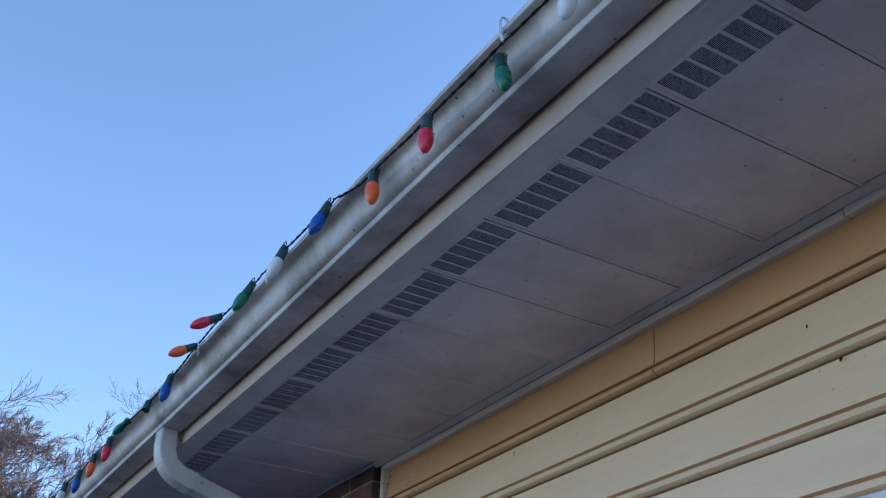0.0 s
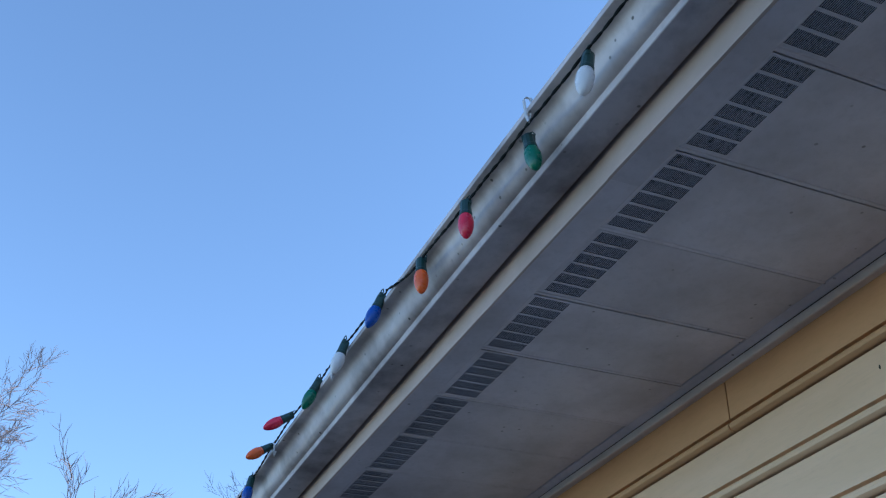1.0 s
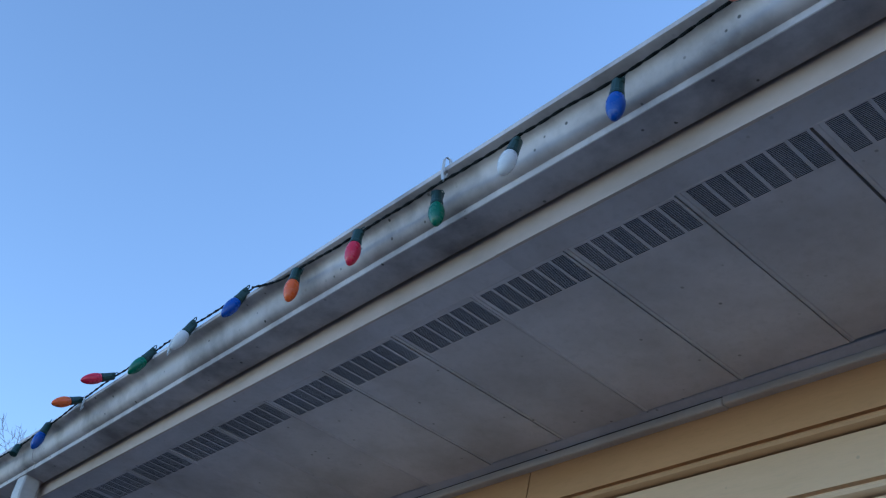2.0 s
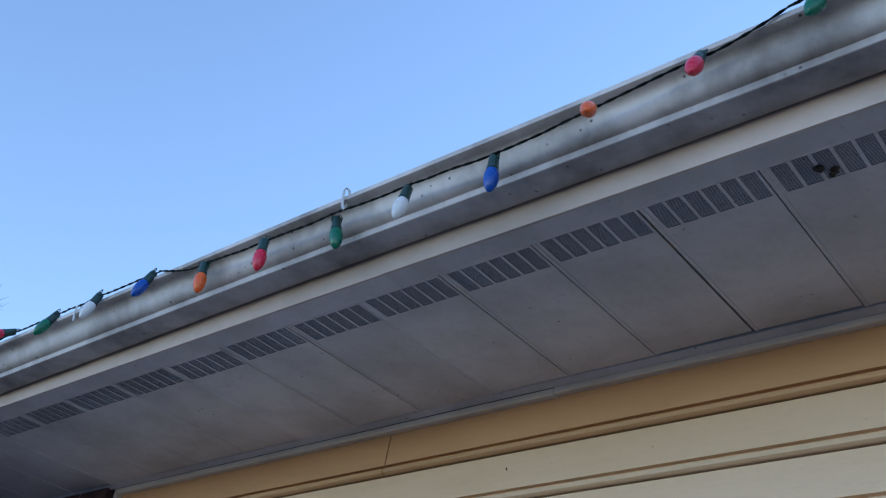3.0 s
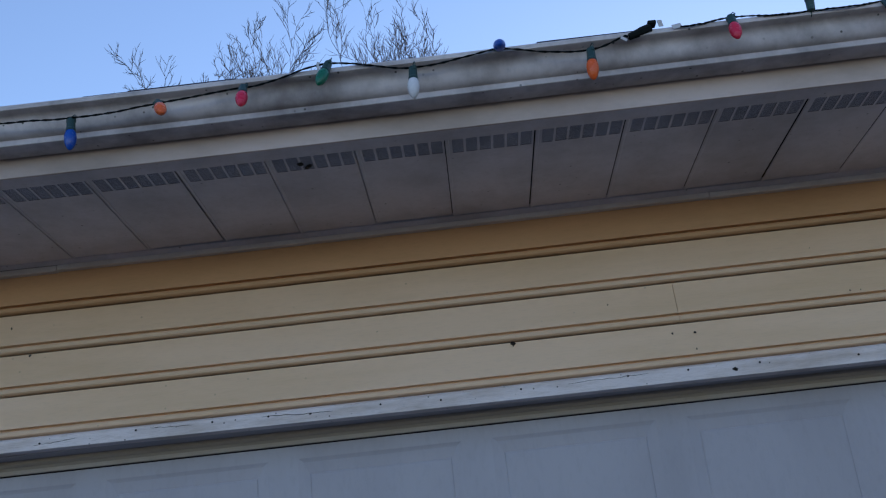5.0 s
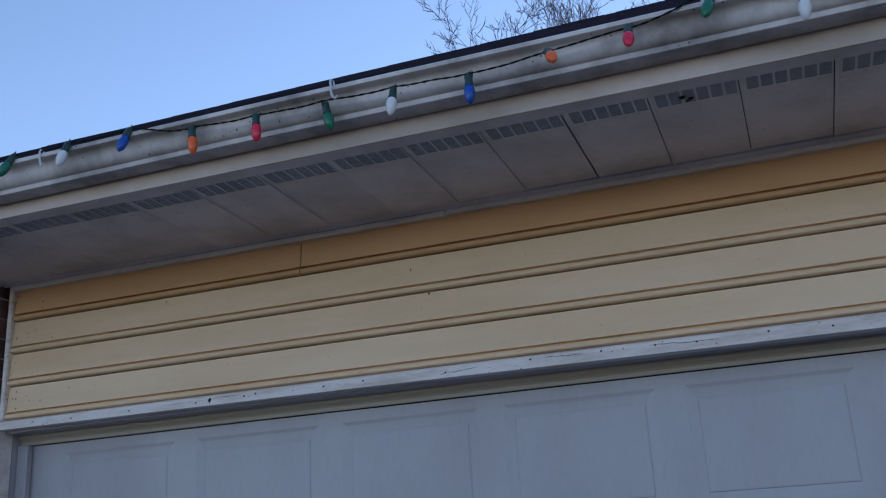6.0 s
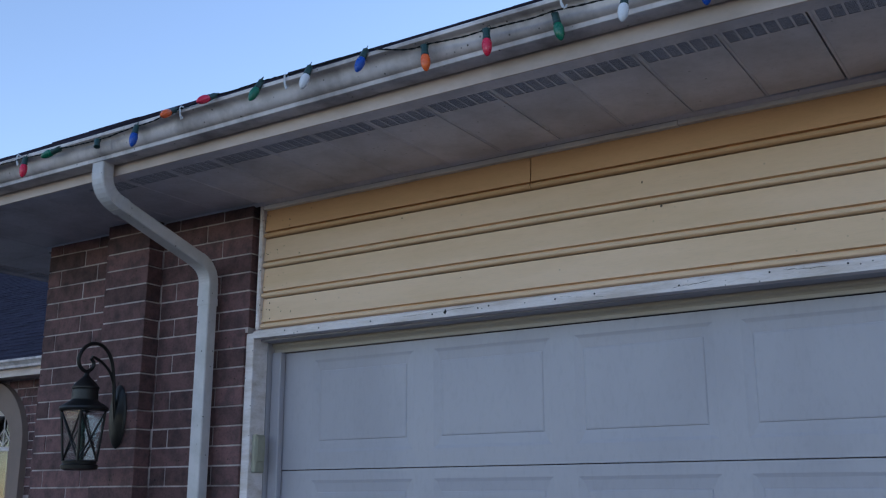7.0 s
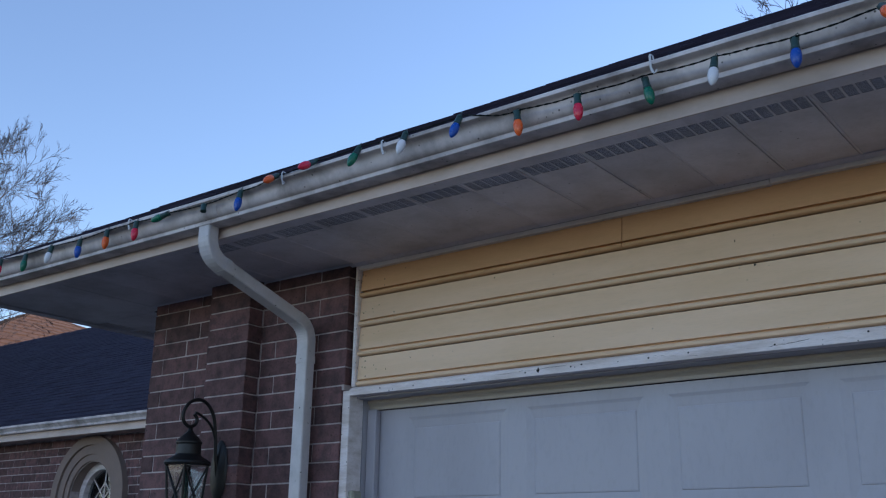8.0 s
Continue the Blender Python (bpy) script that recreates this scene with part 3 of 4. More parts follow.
part("brace", tube(bmesh.new(), curve([(LX, y, z) for y, z in brace]), circle(0.0065, 8), Vector((1, 0, 0))), IRON, lantern, smooth=True)
bm = lathe(bmesh.new(), [(0.102, 1.827), (0.106, 1.835), (0.104, 1.843), (0.085, 1.857), (0.064, 1.869), (0.058, 1.877), (0.056, 1.92), (0.060, 1.926), (0.060, 1.933), (0.045, 1.951), (0.026, 1.969),
                         (0.014, 1.981), (0.010, 1.993), (0.013, 1.999), (0.006, 2.007)], Matrix.Translation((LX, LY, 0)), 24)
part("cap", bm, IRON, lantern, smooth=True)
bm = lathe(bmesh.new(), [(0.060, 1.57), (0.078, 1.575), (0.080, 1.591), (0.072, 1.597), (0.074, 1.609), (0.060, 1.613)], Matrix.Translation((LX, LY, 0)), 24)
part("base", bm, IRON, lantern, smooth=True)
TOPW, BOTW, GZ0, GZ1 = 0.066, 0.050, 1.607, 1.831


def corner(sx, sy, t):
    w = BOTW + (TOPW - BOTW) * t
    return Vector((LX + sx * w, LY + sy * w, GZ0 + (GZ1 - GZ0) * t))


QUAD = ((-1, -1), (1, -1), (1, 1), (-1, 1))
for i in range(4):
    a, b = QUAD[i], QUAD[(i + 1) % 4]
    part("post", tube(bmesh.new(), [corner(*a, 0), corner(*a, 1)], circle(0.006, 6)), IRON, lantern)
    bm = bmesh.new()
    v = [corner(*a, 0), corner(*b, 0), corner(*b, 1), corner(*a, 1)]
    mid = Vector((LX, LY, 1.715))
    inn = [mid + (c - mid) * 0.955 for c in v]
    inn2 = [mid + (c - mid) * 0.925 for c in v]
    f = [bm.verts.new(c) for c in inn] + [bm.verts.new(c) for c in inn2]
    for q in ((0, 1, 2, 3), (7, 6, 5, 4), (0, 4, 5, 1), (1, 5, 6, 2), (2, 6, 7, 3), (3, 7, 4, 0)):
        bm.faces.new([f[k] for k in q])
    pane = part("pane", bm, GLASS, lantern)
    pane.visible_shadow = False
    for p, q in ((a, b), (b, a)):
        bar = [corner(*p, 0.02), (corner(*p, 0.5) * 0.42 + corner(*q, 0.5) * 0.58), corner(*q, 0.98)]
        part("cross_bar", tube(bmesh.new(), bar, circle(0.0042, 6)), IRON, lantern)
bm = lathe(bmesh.new(), [(0.016, 1.613), (0.016, 1.72), (0.010, 1.725), (0.012, 1.745), (0.016, 1.77), (0.010, 1.795), (0.003, 1.81)], Matrix.Translation((LX, LY, 0)), 12)
part("candle", bm, SOCKET, lantern, "dark candle tube with a lamp")

# ---- string lights ----
SPECS = [
    (-4.26, 2.862, (0.0, -0.15, -1), "red"), (-4.025, 2.850, (0.02, -0.12, -1), "green"), (-3.795, 2.852, (-0.12, -0.2, -1), "white"), (-3.56, 2.842, (0.0, -0.1, -1), "blue"),
    (-3.348, 2.848, (0.05, -0.1, -1), "orange"), (-3.13, 2.848, (0.05, -0.12, -1), "red"), (-2.905, 2.842, (-0.95, -0.25, -0.28), "green"), (-2.67, 2.834, (0.25, -0.2, -0.9), None),
    (-2.443, 2.846, (0.02, -0.2, -1), "blue"), (-2.235, 2.866, (0.14, -0.80, -0.55), "orange"), (-2.025, 2.876, (-0.10, -0.82, -0.52), "red"), (-1.806, 2.884, (-0.2, -0.4, -0.9), "green"),
    (-1.578, 2.880, (-0.12, -0.3, -0.95), "white"), (-1.345, 2.884, (-0.13, -0.36, -0.93), "blue"), (-1.110, 2.838, (0.13, -0.08, -1), "orange"), (-0.882, 2.832, (0.08, -0.08, -1), "red"),
    (-0.659, 2.829, (0.22, -0.03, -1), "green"), (-0.435, 2.823, (-0.06, -0.22, -1), "white"), (-0.206, 2.814, (0.02, -0.08, -1), "blue"), (0.026, 2.828, (0.32, -0.64, -0.70), "orange"),
    (0.251, 2.844, (0.02, -0.5, -0.85), "red"), (0.476, 2.892, (-0.28, -0.38, -0.88), "green"), (0.695, 2.847, (-0.05, -0.06, -1), "white"), (0.922, 2.874, (0.0, -0.9, -0.42), "blue"),
    (1.158, 2.839, (-0.06, -0.06, -1), "orange")]
SPECS_2 = [(1.533, 2.892, (-0.04, -0.38, -0.93), "red"), (1.743, 2.884, (0.06, -0.03, 1), "blue"), (1.938, 2.890, (-0.05, -0.5, -0.85), "orange"), (2.118, 2.890, (-0.25, -0.85, -0.45), "green"),
           (2.36, 2.885, (0.0, -0.2, -1), "white"), (2.60, 2.885, (0.0, -0.2, -1), "red")]
SOCK_BM = lathe(bmesh.new(), [(0.0085, -0.002), (0.0105, 0.0), (0.0112, 0.012), (0.0118, 0.028), (0.0128, 0.030), (0.0128, 0.036), (0.0112, 0.037)], Matrix(), 12)
block(SOCK_BM, -0.0125, 0.0125, -0.0045, 0.0045, -0.003, 0.010, 0.0015)
tube(SOCK_BM, [(0.011, 0, 0.004), (0.014, 0.0, -0.006), (0.010, 0, -0.013), (0.003, 0, -0.010), (0.002, 0, -0.002)], circle(0.0014, 5), Vector((0, 1, 0)))
SOCK_ME = mesh_only("socket", SOCK_BM, SOCKET)
BULB_PROF = [(0.0095, 0.0335), (0.0125, 0.038), (0.0148, 0.045), (0.0158, 0.053), (0.0158, 0.060), (0.0149, 0.068), (0.0130, 0.076), (0.0102, 0.083), (0.0068, 0.0892), (0.0034, 0.0925), (0.0005, 0.0938)]
BULB_ME = {}
for c, m in BULBS.items():
    BULB_ME[c] = mesh_only("bulb", lathe(bmesh.new(), BULB_PROF, Matrix(), 18), m)
    BULB_ME[c].shade_smooth()


def lip_y(z):
    """How far out the wire hangs at height z in front of the gutter."""
    return -0.8145 if z < 2.882 else -0.807


# how far back from the lip's face some sockets hang
BACK = {-0.659: 0.020, -0.435: 0.011, -0.206: 0.0115, 0.251: -0.002, 0.695: 0.004, -0.882: 0.001, -1.110: 0.004}


def cord_path(specs, start, end, sag=0.012):
    pts = []
    knots = [start, *[(x, lip_y(z) - 0.002, z + 0.002) for x, z, _, _ in specs], end]
    for a, b in zip(knots, knots[1:]):
        n = 14
        s = sag * random.uniform(0.2, 1.0) * min(1, abs(b[0] - a[0]) / 0.25)
        for i in range(n):
            t = i / n
            w = math.sin(math.pi * t)
            x = a[0] + (b[0] - a[0]) * t
            z = a[2] + (b[2] - a[2]) * (t * t * (3 - 2 * t)) - s * w + 0.0025 * noise.noise(Vector((x * 14, 0.5, 2)))
            y = a[1] + (b[1] - a[1]) * t - 0.003 * w
            pts.append(Vector((x, min(y, lip_y(z) - 0.001), z)))
    pts.append(Vector(knots[-1]))
    return pts


def light_string(specs, start, end, label, twist):
    string = thing("light_string", label, "string lights")
    pts = cord_path(specs, start, end)
    for phase in (0.0, math.pi):
        strand = []
        length = 0.0
        for i, p in enumerate(pts):
            if i:
                length += (p - pts[i - 1]).length
            a = phase + length * twist
            strand.append(p + Vector((0, math.cos(a), math.sin(a))) * 0.0016)
        part("cord", tube(bmesh.new(), strand, circle(0.0018, 5)), WIRE, string)
    for x, z, d, colour in specs:
        socket = piece("socket", SOCK_ME, string, aim((x, lip_y(z) - 0.006 + BACK.get(x, 0.0), z), d) @ pose(0, 0, 0, 0, 0, 20))
        if colour:
            bulb = bpy.data.objects.new("bulb", BULB_ME[colour])
            scene.collection.objects.link(bulb)
            bulb.parent = socket
            bulb["label"] = colour + " glossy bulb"
    return string


string_a = light_string(SPECS, (-4.7, -0.809, 2.872), (1.262, -0.808, 2.872), "string of multicoloured glossy bulbs clipped along the gutter lip", 95)
string_b = light_string(SPECS_2, (1.40, -0.806, 2.880), (2.95, -0.806, 2.885), "second string of multicoloured bulbs plugged into the first", 160)
plug_dir = Vector((0.92, -0.05, 0.27)).normalized()
bm = lathe(bmesh.new(), [(0.004, 0.0), (0.0095, 0.004), (0.011, 0.02), (0.0125, 0.034), (0.0135, 0.038), (0.0135, 0.062), (0.012, 0.066)], aim((1.262, -0.803, 2.872), plug_dir), 8)
block(bm, 1.318, 1.34, -0.818, -0.792, 2.897, 2.908, 0.002)
part("plug", bm, WIRE, string_a, "black plug and outlet block")
for (x, y, z), (rx, ry, rz), w, h in (((1.248, -0.822, 2.858), (75, 35, 10), 0.018, 0.011), ((1.352, -0.806, 2.902), (80, 80, 5), 0.020, 0.014), ((1.392, -0.812, 2.884), (78, -14, 8), 0.026, 0.015)):
    bm = block(bmesh.new(), -w / 2, w / 2, -h / 2, h / 2, -0.0004, 0.0004)
    bmesh.ops.transform(bm, matrix=pose(x, y, z, rx, ry, rz), verts=bm.verts)
    part("tag", bm, TAGS, string_b if x > 1.3 else string_a, "small white paper tag")

# ---- clips on the gutter lip ----
def clip(x, z, tall):
    ob = thing("gutter_clip", "translucent white plastic clip hooked over the gutter lip", "clip", "gutter clips")
    pts = [(0.002, -0.798, z + 0.002), (0.0, -0.806, z + 0.012 + tall), (-0.003, -0.814, z + 0.015 + tall), (-0.004, -0.818, z + 0.008 + tall), (-0.002, -0.818, z - 0.012), (0.003, -0.818, z - 0.026), (0.008, -0.819, z - 0.034),
           (0.015, -0.821, z - 0.033), (0.018, -0.821, z - 0.026)]
    part("hook", tube(bmesh.new(), [(x + a, b, c) for a, b, c in pts], [(-0.0034, -0.0012), (0.0034, -0.0012), (0.0034, 0.0012), (-0.0034, 0.0012)], Vector((1, 0, 0))), CLEAR, ob)
    part("tooth", block(bmesh.new(), x - 0.004, x + 0.004, -0.8185, -0.8125, z - 0.022, z - 0.017), CLEAR, ob)


for x, tall in ((-3.19, 0.0), (-2.205, 0.004), (-1.690, 0.006), (-0.628, 0.015), (0.452, 0.010)):
    clip(x, 2.863 + fall(x), tall + 0.004)

# ---- roof of the garage ----
roof = thing("roof", "dark asphalt shingle hip roof over the garage", "roof", kind="structure")
EY, EZ = -0.705, 2.922
RUN = (DEPTH - 2 * EY + 0.2) / 2
RL, RR = EL + 0.02, ER - 0.02
RIDGE = EZ + RUN * PITCH
bm = bmesh.new()
c = [bm.verts.new(v) for v in ((RL, EY, EZ - 0.012), (RR, EY, EZ - 0.012), (RR, EY + 2 * RUN, EZ - 0.012), (RL, EY + 2 * RUN, EZ - 0.012), (RL + RUN, EY + RUN, RIDGE - 0.012), (RR - RUN, EY + RUN, RIDGE - 0.012))]
d = [bm.verts.new(v.co - Vector((0, 0, 0.03))) for v in c]
for q in ((0, 1, 5, 4), (1, 2, 5), (2, 3, 4, 5), (3, 0, 4)):
    bm.faces.new([c[i] for i in q])
    bm.faces.new([d[i] for i in reversed(q)])
for i in range(4):
    j = (i + 1) % 4
    bm.faces.new((c[i], c[j], d[j], d[i]))
part("deck", bm, SHINGLE, roof)
bm = run(bmesh.new(), [(EY + 0.02, EZ - 0.044), (EY - 0.01, EZ - 0.044), (EY - 0.012, EZ - 0.020), (EY + 0.02, EZ - 0.018)], RL, RR)
part("drip_edge", bm, GUTTER, roof, "pale metal drip edge")
TILE = mesh_only("shingle", block(bmesh.new(), -0.5, 0.5, -0.5, 0.5, -0.5, 0.5), SHINGLE)
EXPO, SLOPE = 0.142, math.atan(PITCH)
rest = bmesh.new()
CS, SN = math.cos(SLOPE), math.sin(SLOPE)
for row in range(int(RUN / CS / EXPO)):
    s0 = row * EXPO - 0.02
    ym = EY + (s0 + 0.11) * CS
    inset = max(0.0, (ym - EY) - 0.05)
    x0, x1 = RL + inset, RR - inset
    n = max(1, int((x1 - x0) / 0.31))
    step = (x1 - x0) / n
    for i in range(n):
        w = step - random.uniform(0.003, 0.008)
        x = x0 + step * (i + 0.5) + (0.0 if row % 2 else 0.07)
        lift = random.uniform(0.0, 0.009) if row < 9 else random.uniform(0.0, 0.005)
        wave = 0.011 * noise.noise(Vector((x * 1.1, row * 0.3, 4.0))) + 0.004 if row < 9 else 0.0
        m = Matrix.Translation((x, EY + (s0 + 0.1 + random.uniform(-0.008, 0.008)) * CS, EZ + (s0 + 0.1) * SN + 0.003 + wave)) @ pose(0, 0, 0, math.degrees(SLOPE) - 1.6 - lift * 150, 0, 0)
        if row < 9 and -4.2 < x < 3:
            piece("shingle", TILE, roof, m, (w, 0.2, 0.007 + lift))
        else:
            bmesh.ops.create_cube(rest, size=1, matrix=m @ Matrix.Diagonal((w, 0.2, 0.007 + lift, 1)))
tagged(part("shingles", rest, SHINGLE, roof), kind="stuff")

# ---- bricks of the garage ----
BRICK_ME = mesh_only("brick", block(bmesh.new(), -0.5, 0.5, -0.5, 0.5, -0.5, 0.5, 0.02), BRICK)
COURSE, JOINT, TOP = 0.0843, 0.0070, 2.7673


def brick_row(parent, x0, x1, y, z, odd, length=0.286, along="x", depth=0.085):
    """One course of bricks between x0 and x1 whose face lies at y."""
    ends, x = [x0], x0 + (0.102 if odd else length)
    while x < x1 - 0.06:
        ends.append(x)
        x += length
    ends.append(x1 + JOINT)
    for a, b in zip(ends, ends[1:]):
        w, out = b - a - JOINT, random.uniform(-0.0018, 0.0018)
        at, size = ((a + w / 2, y + depth / 2 + out, z), (w, depth, COURSE - JOINT)) if along == "x" else ((y + depth / 2 + out, a + w / 2, z), (depth, w, COURSE - JOINT))
        piece("brick", BRICK_ME, parent, Matrix.Translation(at) @ pose(0, 0, 0, random.uniform(-0.3, 0.3), 0, random.uniform(-0.25, 0.25)), size)


for r in range(31):
    z = TOP - COURSE * (r + 0.5)
    if z < 0.03:
        break
    brick_row(wall_front, XL, PIER[0] - JOINT, BRICK_Y, z, r % 2 == 0)
    brick_row(wall_front, PIER[0], PIER[1], PIER_Y, z, 0, 0.4)
    if r % 2:
        piece("brick", BRICK_ME, wall_front, Matrix.Translation((PIER[1] - 0.05, PIER_Y + 0.085 + JOINT + 0.02, z)), (0.1, 0.05, COURSE - JOINT))
    brick_row(wall_front, PIER[1] + JOINT * 0.6, -2.57 if z < 2.19 else -2.55, BRICK_Y, z, r % 2 == 0)
    if r < 22:
        brick_row(wall_left, BRICK_Y + 0.096, 1.2, XL, z, r % 2, along="y")
bm = bmesh.new()
for r in range(30):
    z = TOP - COURSE * (r + 0.5)
    x = 2.92 - (0.13 if r % 2 else 0)
    while x < XR:
        a, b = max(x, 2.91), min(x + 0.25, XR)
        if b - a > 0.03:
            block(bm, a, b, BRICK_Y, BRICK_Y + 0.085, z - 0.039, z + 0.039)
        x += 0.262
tagged(part("bricks", bm, BRICK, wall_front_2), kind="stuff")

# ---- house wing beyond ----
house = thing("house", "brick house wing with dark shingle roof, white gutter and arched window", "house")
WX0, WX1, WY = -27.0, XL - 0.1, 3.92
AX, AZ, AR = -10.39, 2.07, 0.43      # arched window
bm = bmesh.new()
block(bm, WX0, AX - AR, WY + 0.003, WY + 0.25, 0, 3.01)
block(bm, AX + AR, WX1, WY + 0.003, WY + 0.25, 0, 3.01)
block(bm, AX - AR, AX + AR, WY + 0.003, WY + 0.25, 0, 1.0)
N = 24
for y in (WY + 0.003, WY + 0.25):
    arc = [bm.verts.new((AX + AR * math.cos(math.pi * i / N), y, AZ + AR * math.sin(math.pi * i / N))) for i in range(N + 1)]
    top = [bm.verts.new((AX + AR * math.cos(math.pi * i / N), y, 3.01)) for i in range(N + 1)]
    for i in range(N):
        bm.faces.new((arc[i], arc[i + 1], top[i + 1], top[i]))
house_wall = part("wall", bm, MORTAR, house, "red-brown brick wall")
bm = block(bmesh.new(), WX0, WX0 + 0.25, WY + 0.25, 17.0, 0, 3.01)
block(bm, WX0, WX1, 16.8, 17.0, 0, 3.01)
part("wall", bm, MORTAR, house)


def arch_ring(r0, r1, y0, y1, foot):
    """A half ring on straight legs, from y0 to y1."""
    bm = bmesh.new()
    def line(r):
        return [(AX + r, foot)] + [(AX + r * math.cos(math.pi * i / N), AZ + r * math.sin(math.pi * i / N)) for i in range(N + 1)] + [(AX - r, foot)]
    rings = [[bm.verts.new((x, y, z)) for x, z in line(r)] for r, y in ((r0, y0), (r1, y0), (r1, y1), (r0, y1))]
    for i in range(4):
        a, b = rings[i], rings[(i + 1) % 4]
        for k in range(len(a) - 1):
            bm.faces.new((a[k], a[k + 1], b[k + 1], b[k]))
    for k in (0, -1):
        bm.faces.new([r[k] for r in rings])
    return bm


window = part("window", arch_ring(0.63, 0.74, WY - 0.075, WY + 0.02, 1.0), STONE, house, "stepped stone arch round a white window")
part("middle_arch", arch_ring(0.52, 0.63, WY - 0.045, WY + 0.03, 1.0), STONE, window)
part("inner_arch", arch_ring(0.44, 0.52, WY - 0.025, WY + 0.27, 1.0), STONE, window)
part("window_frame", arch_ring(0.35, 0.44, WY + 0.13, WY + 0.24, 1.0), WORN_WHITE, window, "white painted frame")
bm = bmesh.new()
arc = [(AX + 0.35, 1.0)] + [(AX + 0.35 * math.cos(math.pi * i / N), AZ + 0.35 * math.sin(math.pi * i / N)) for i in range(N + 1)] + [(AX - 0.35, 1.0)]
f = [bm.verts.new((x, WY + 0.20, z)) for x, z in arc]
g = [bm.verts.new((x, WY + 0.206, z)) for x, z in arc]
bm.faces.new(f)
bm.faces.new(list(reversed(g)))
for i in range(len(f)):
    j = (i + 1) % len(f)
    bm.faces.new((f[i], f[j], g[j], g[i]))
part("pane", bm, PANE, window)
part("transom", block(bmesh.new(), AX - 0.35, AX + 0.35, WY + 0.17, WY + 0.22, AZ - 0.06, AZ - 0.01, 0.006), WORN_WHITE, window, "white painted transom bar")
for a, b in (((0, -0.01), (0, 0.35)), ((0, 0), (-0.25, 0.25)), ((0, 0), (0.25, 0.25)), ((-0.18, 0), (0, 0.2)), ((0.18, 0), (0, 0.2))):
    part("glazing_bar", tube(bmesh.new(), [(AX + a[0], WY + 0.19, AZ + a[1]), (AX + b[0], WY + 0.19, AZ + b[1])], circle(0.007, 6), Vector((0, 1, 0))), WORN_WHITE, window)
bm = block(bmesh.new(), AX - 0.5, AX + 0.5, WY + 0.6, WY + 0.62, 0.9, 2.7)
part("curtain", bm, SHADED_WHITE, window, "pale curtain behind the glass")
WING = 0.100                          # courses of the wing
for r in range(22):
    z = 2.80 - WING * (r + 0.5)
    near = r < 13
    x = -14.2 - (0.13 if r % 2 else 0)
    while near and x < -9.0:
        a, b = x, x + 0.285 - 0.011
        zz = z - AZ
        half = math.sqrt(max(0.0, 0.74 ** 2 - max(zz, 0) ** 2)) if zz < 0.74 else 0.0
        if half and a < AX + half and b > AX - half:
            if a < AX - half:
                b = min(b, AX - half)
            elif b > AX + half:
                a = max(a, AX + half)
            else:
                a = b
        if b - a > 0.03:
            piece("brick", BRICK_ME, house_wall, Matrix.Translation(((a + b) / 2, WY + 0.04, z)), (b - a, 0.085, WING - 0.011))
        x += 0.285
HE_Y, HE_Z, HR_Y = 3.60, 2.965, 10.1
HR_Z = HE_Z + (HR_Y - HE_Y) * 0.56
bm = bmesh.new()
for k in range(48):
    t0, t1 = k / 48, (k + 1) / 48
    y0, y1 = HE_Y + (HR_Y - HE_Y) * t0, HE_Y + (HR_Y - HE_Y) * t1
    z0, z1 = HE_Z + (HR_Z - HE_Z) * t0, HE_Z + (HR_Z - HE_Z) * t1
    x = WX0 - 0.3
    while x < -3.6:
        w = random.uniform(0.24, 0.4)
        u = random.uniform(0.004, 0.014)
        v = [bm.verts.new(q) for q in ((x, y0 - 0.004, z0 + u), (x + w - 0.006, y0 - 0.004, z0 + u), (x + w - 0.006, y1, z1 + 0.002), (x, y1, z1 + 0.002))]
        e = [bm.verts.new(q) for q in ((x, y0 - 0.004, z0 - 0.004), (x + w - 0.006, y0 - 0.004, z0 - 0.004))]
        bm.faces.new(v)
        bm.faces.new((v[0], e[0], e[1], v[1]))
        x += w
house_roof = part("roof", bm, SHINGLE, house, "dark shingle roof")
bm = bmesh.new()
v = [bm.verts.new(q) for q in ((WX0 - 0.3, HE_Y, HE_Z - 0.02), (-3.6, HE_Y, HE_Z - 0.02), (-3.6, HR_Y, HR_Z - 0.02), (WX0 - 0.3, HR_Y, HR_Z - 0.02), (WX0 - 0.3, 2 * HR_Y - HE_Y, HE_Z - 0.02), (-3.6, 2 * HR_Y - HE_Y, HE_Z - 0.02))]
for q in ((0, 1, 2, 3), (0, 3, 4), (3, 2, 5, 4), (0, 4, 5, 1), (1, 5, 2)):
    bm.faces.new([v[i] for i in q])
part("roof_deck", bm, SHINGLE, house)
gp = [(HE_Y + 0.02, 2.965), (HE_Y + 0.02, 2.875), (HE_Y - 0.07, 2.875), (HE_Y - 0.075, 2.90), (HE_Y - 0.10, 2.925), (HE_Y - 0.12, 2.94), (HE_Y - 0.12, 2.965)]
part("eaves_gutter", run(bmesh.new(), gp, WX0 - 0.35, -4.9), GUTTER, house, "white eaves gutter")
part("eaves_board", block(bmesh.new(), WX0 - 0.3, -4.9, HE_Y + 0.02, WY + 0.008, 2.81, 2.85), FASCIA, house)
part("fascia_board", block(bmesh.new(), WX0 - 0.3, -4.9, HE_Y + 0.0, HE_Y + 0.02, 2.79, 2.875), FASCIA, house)

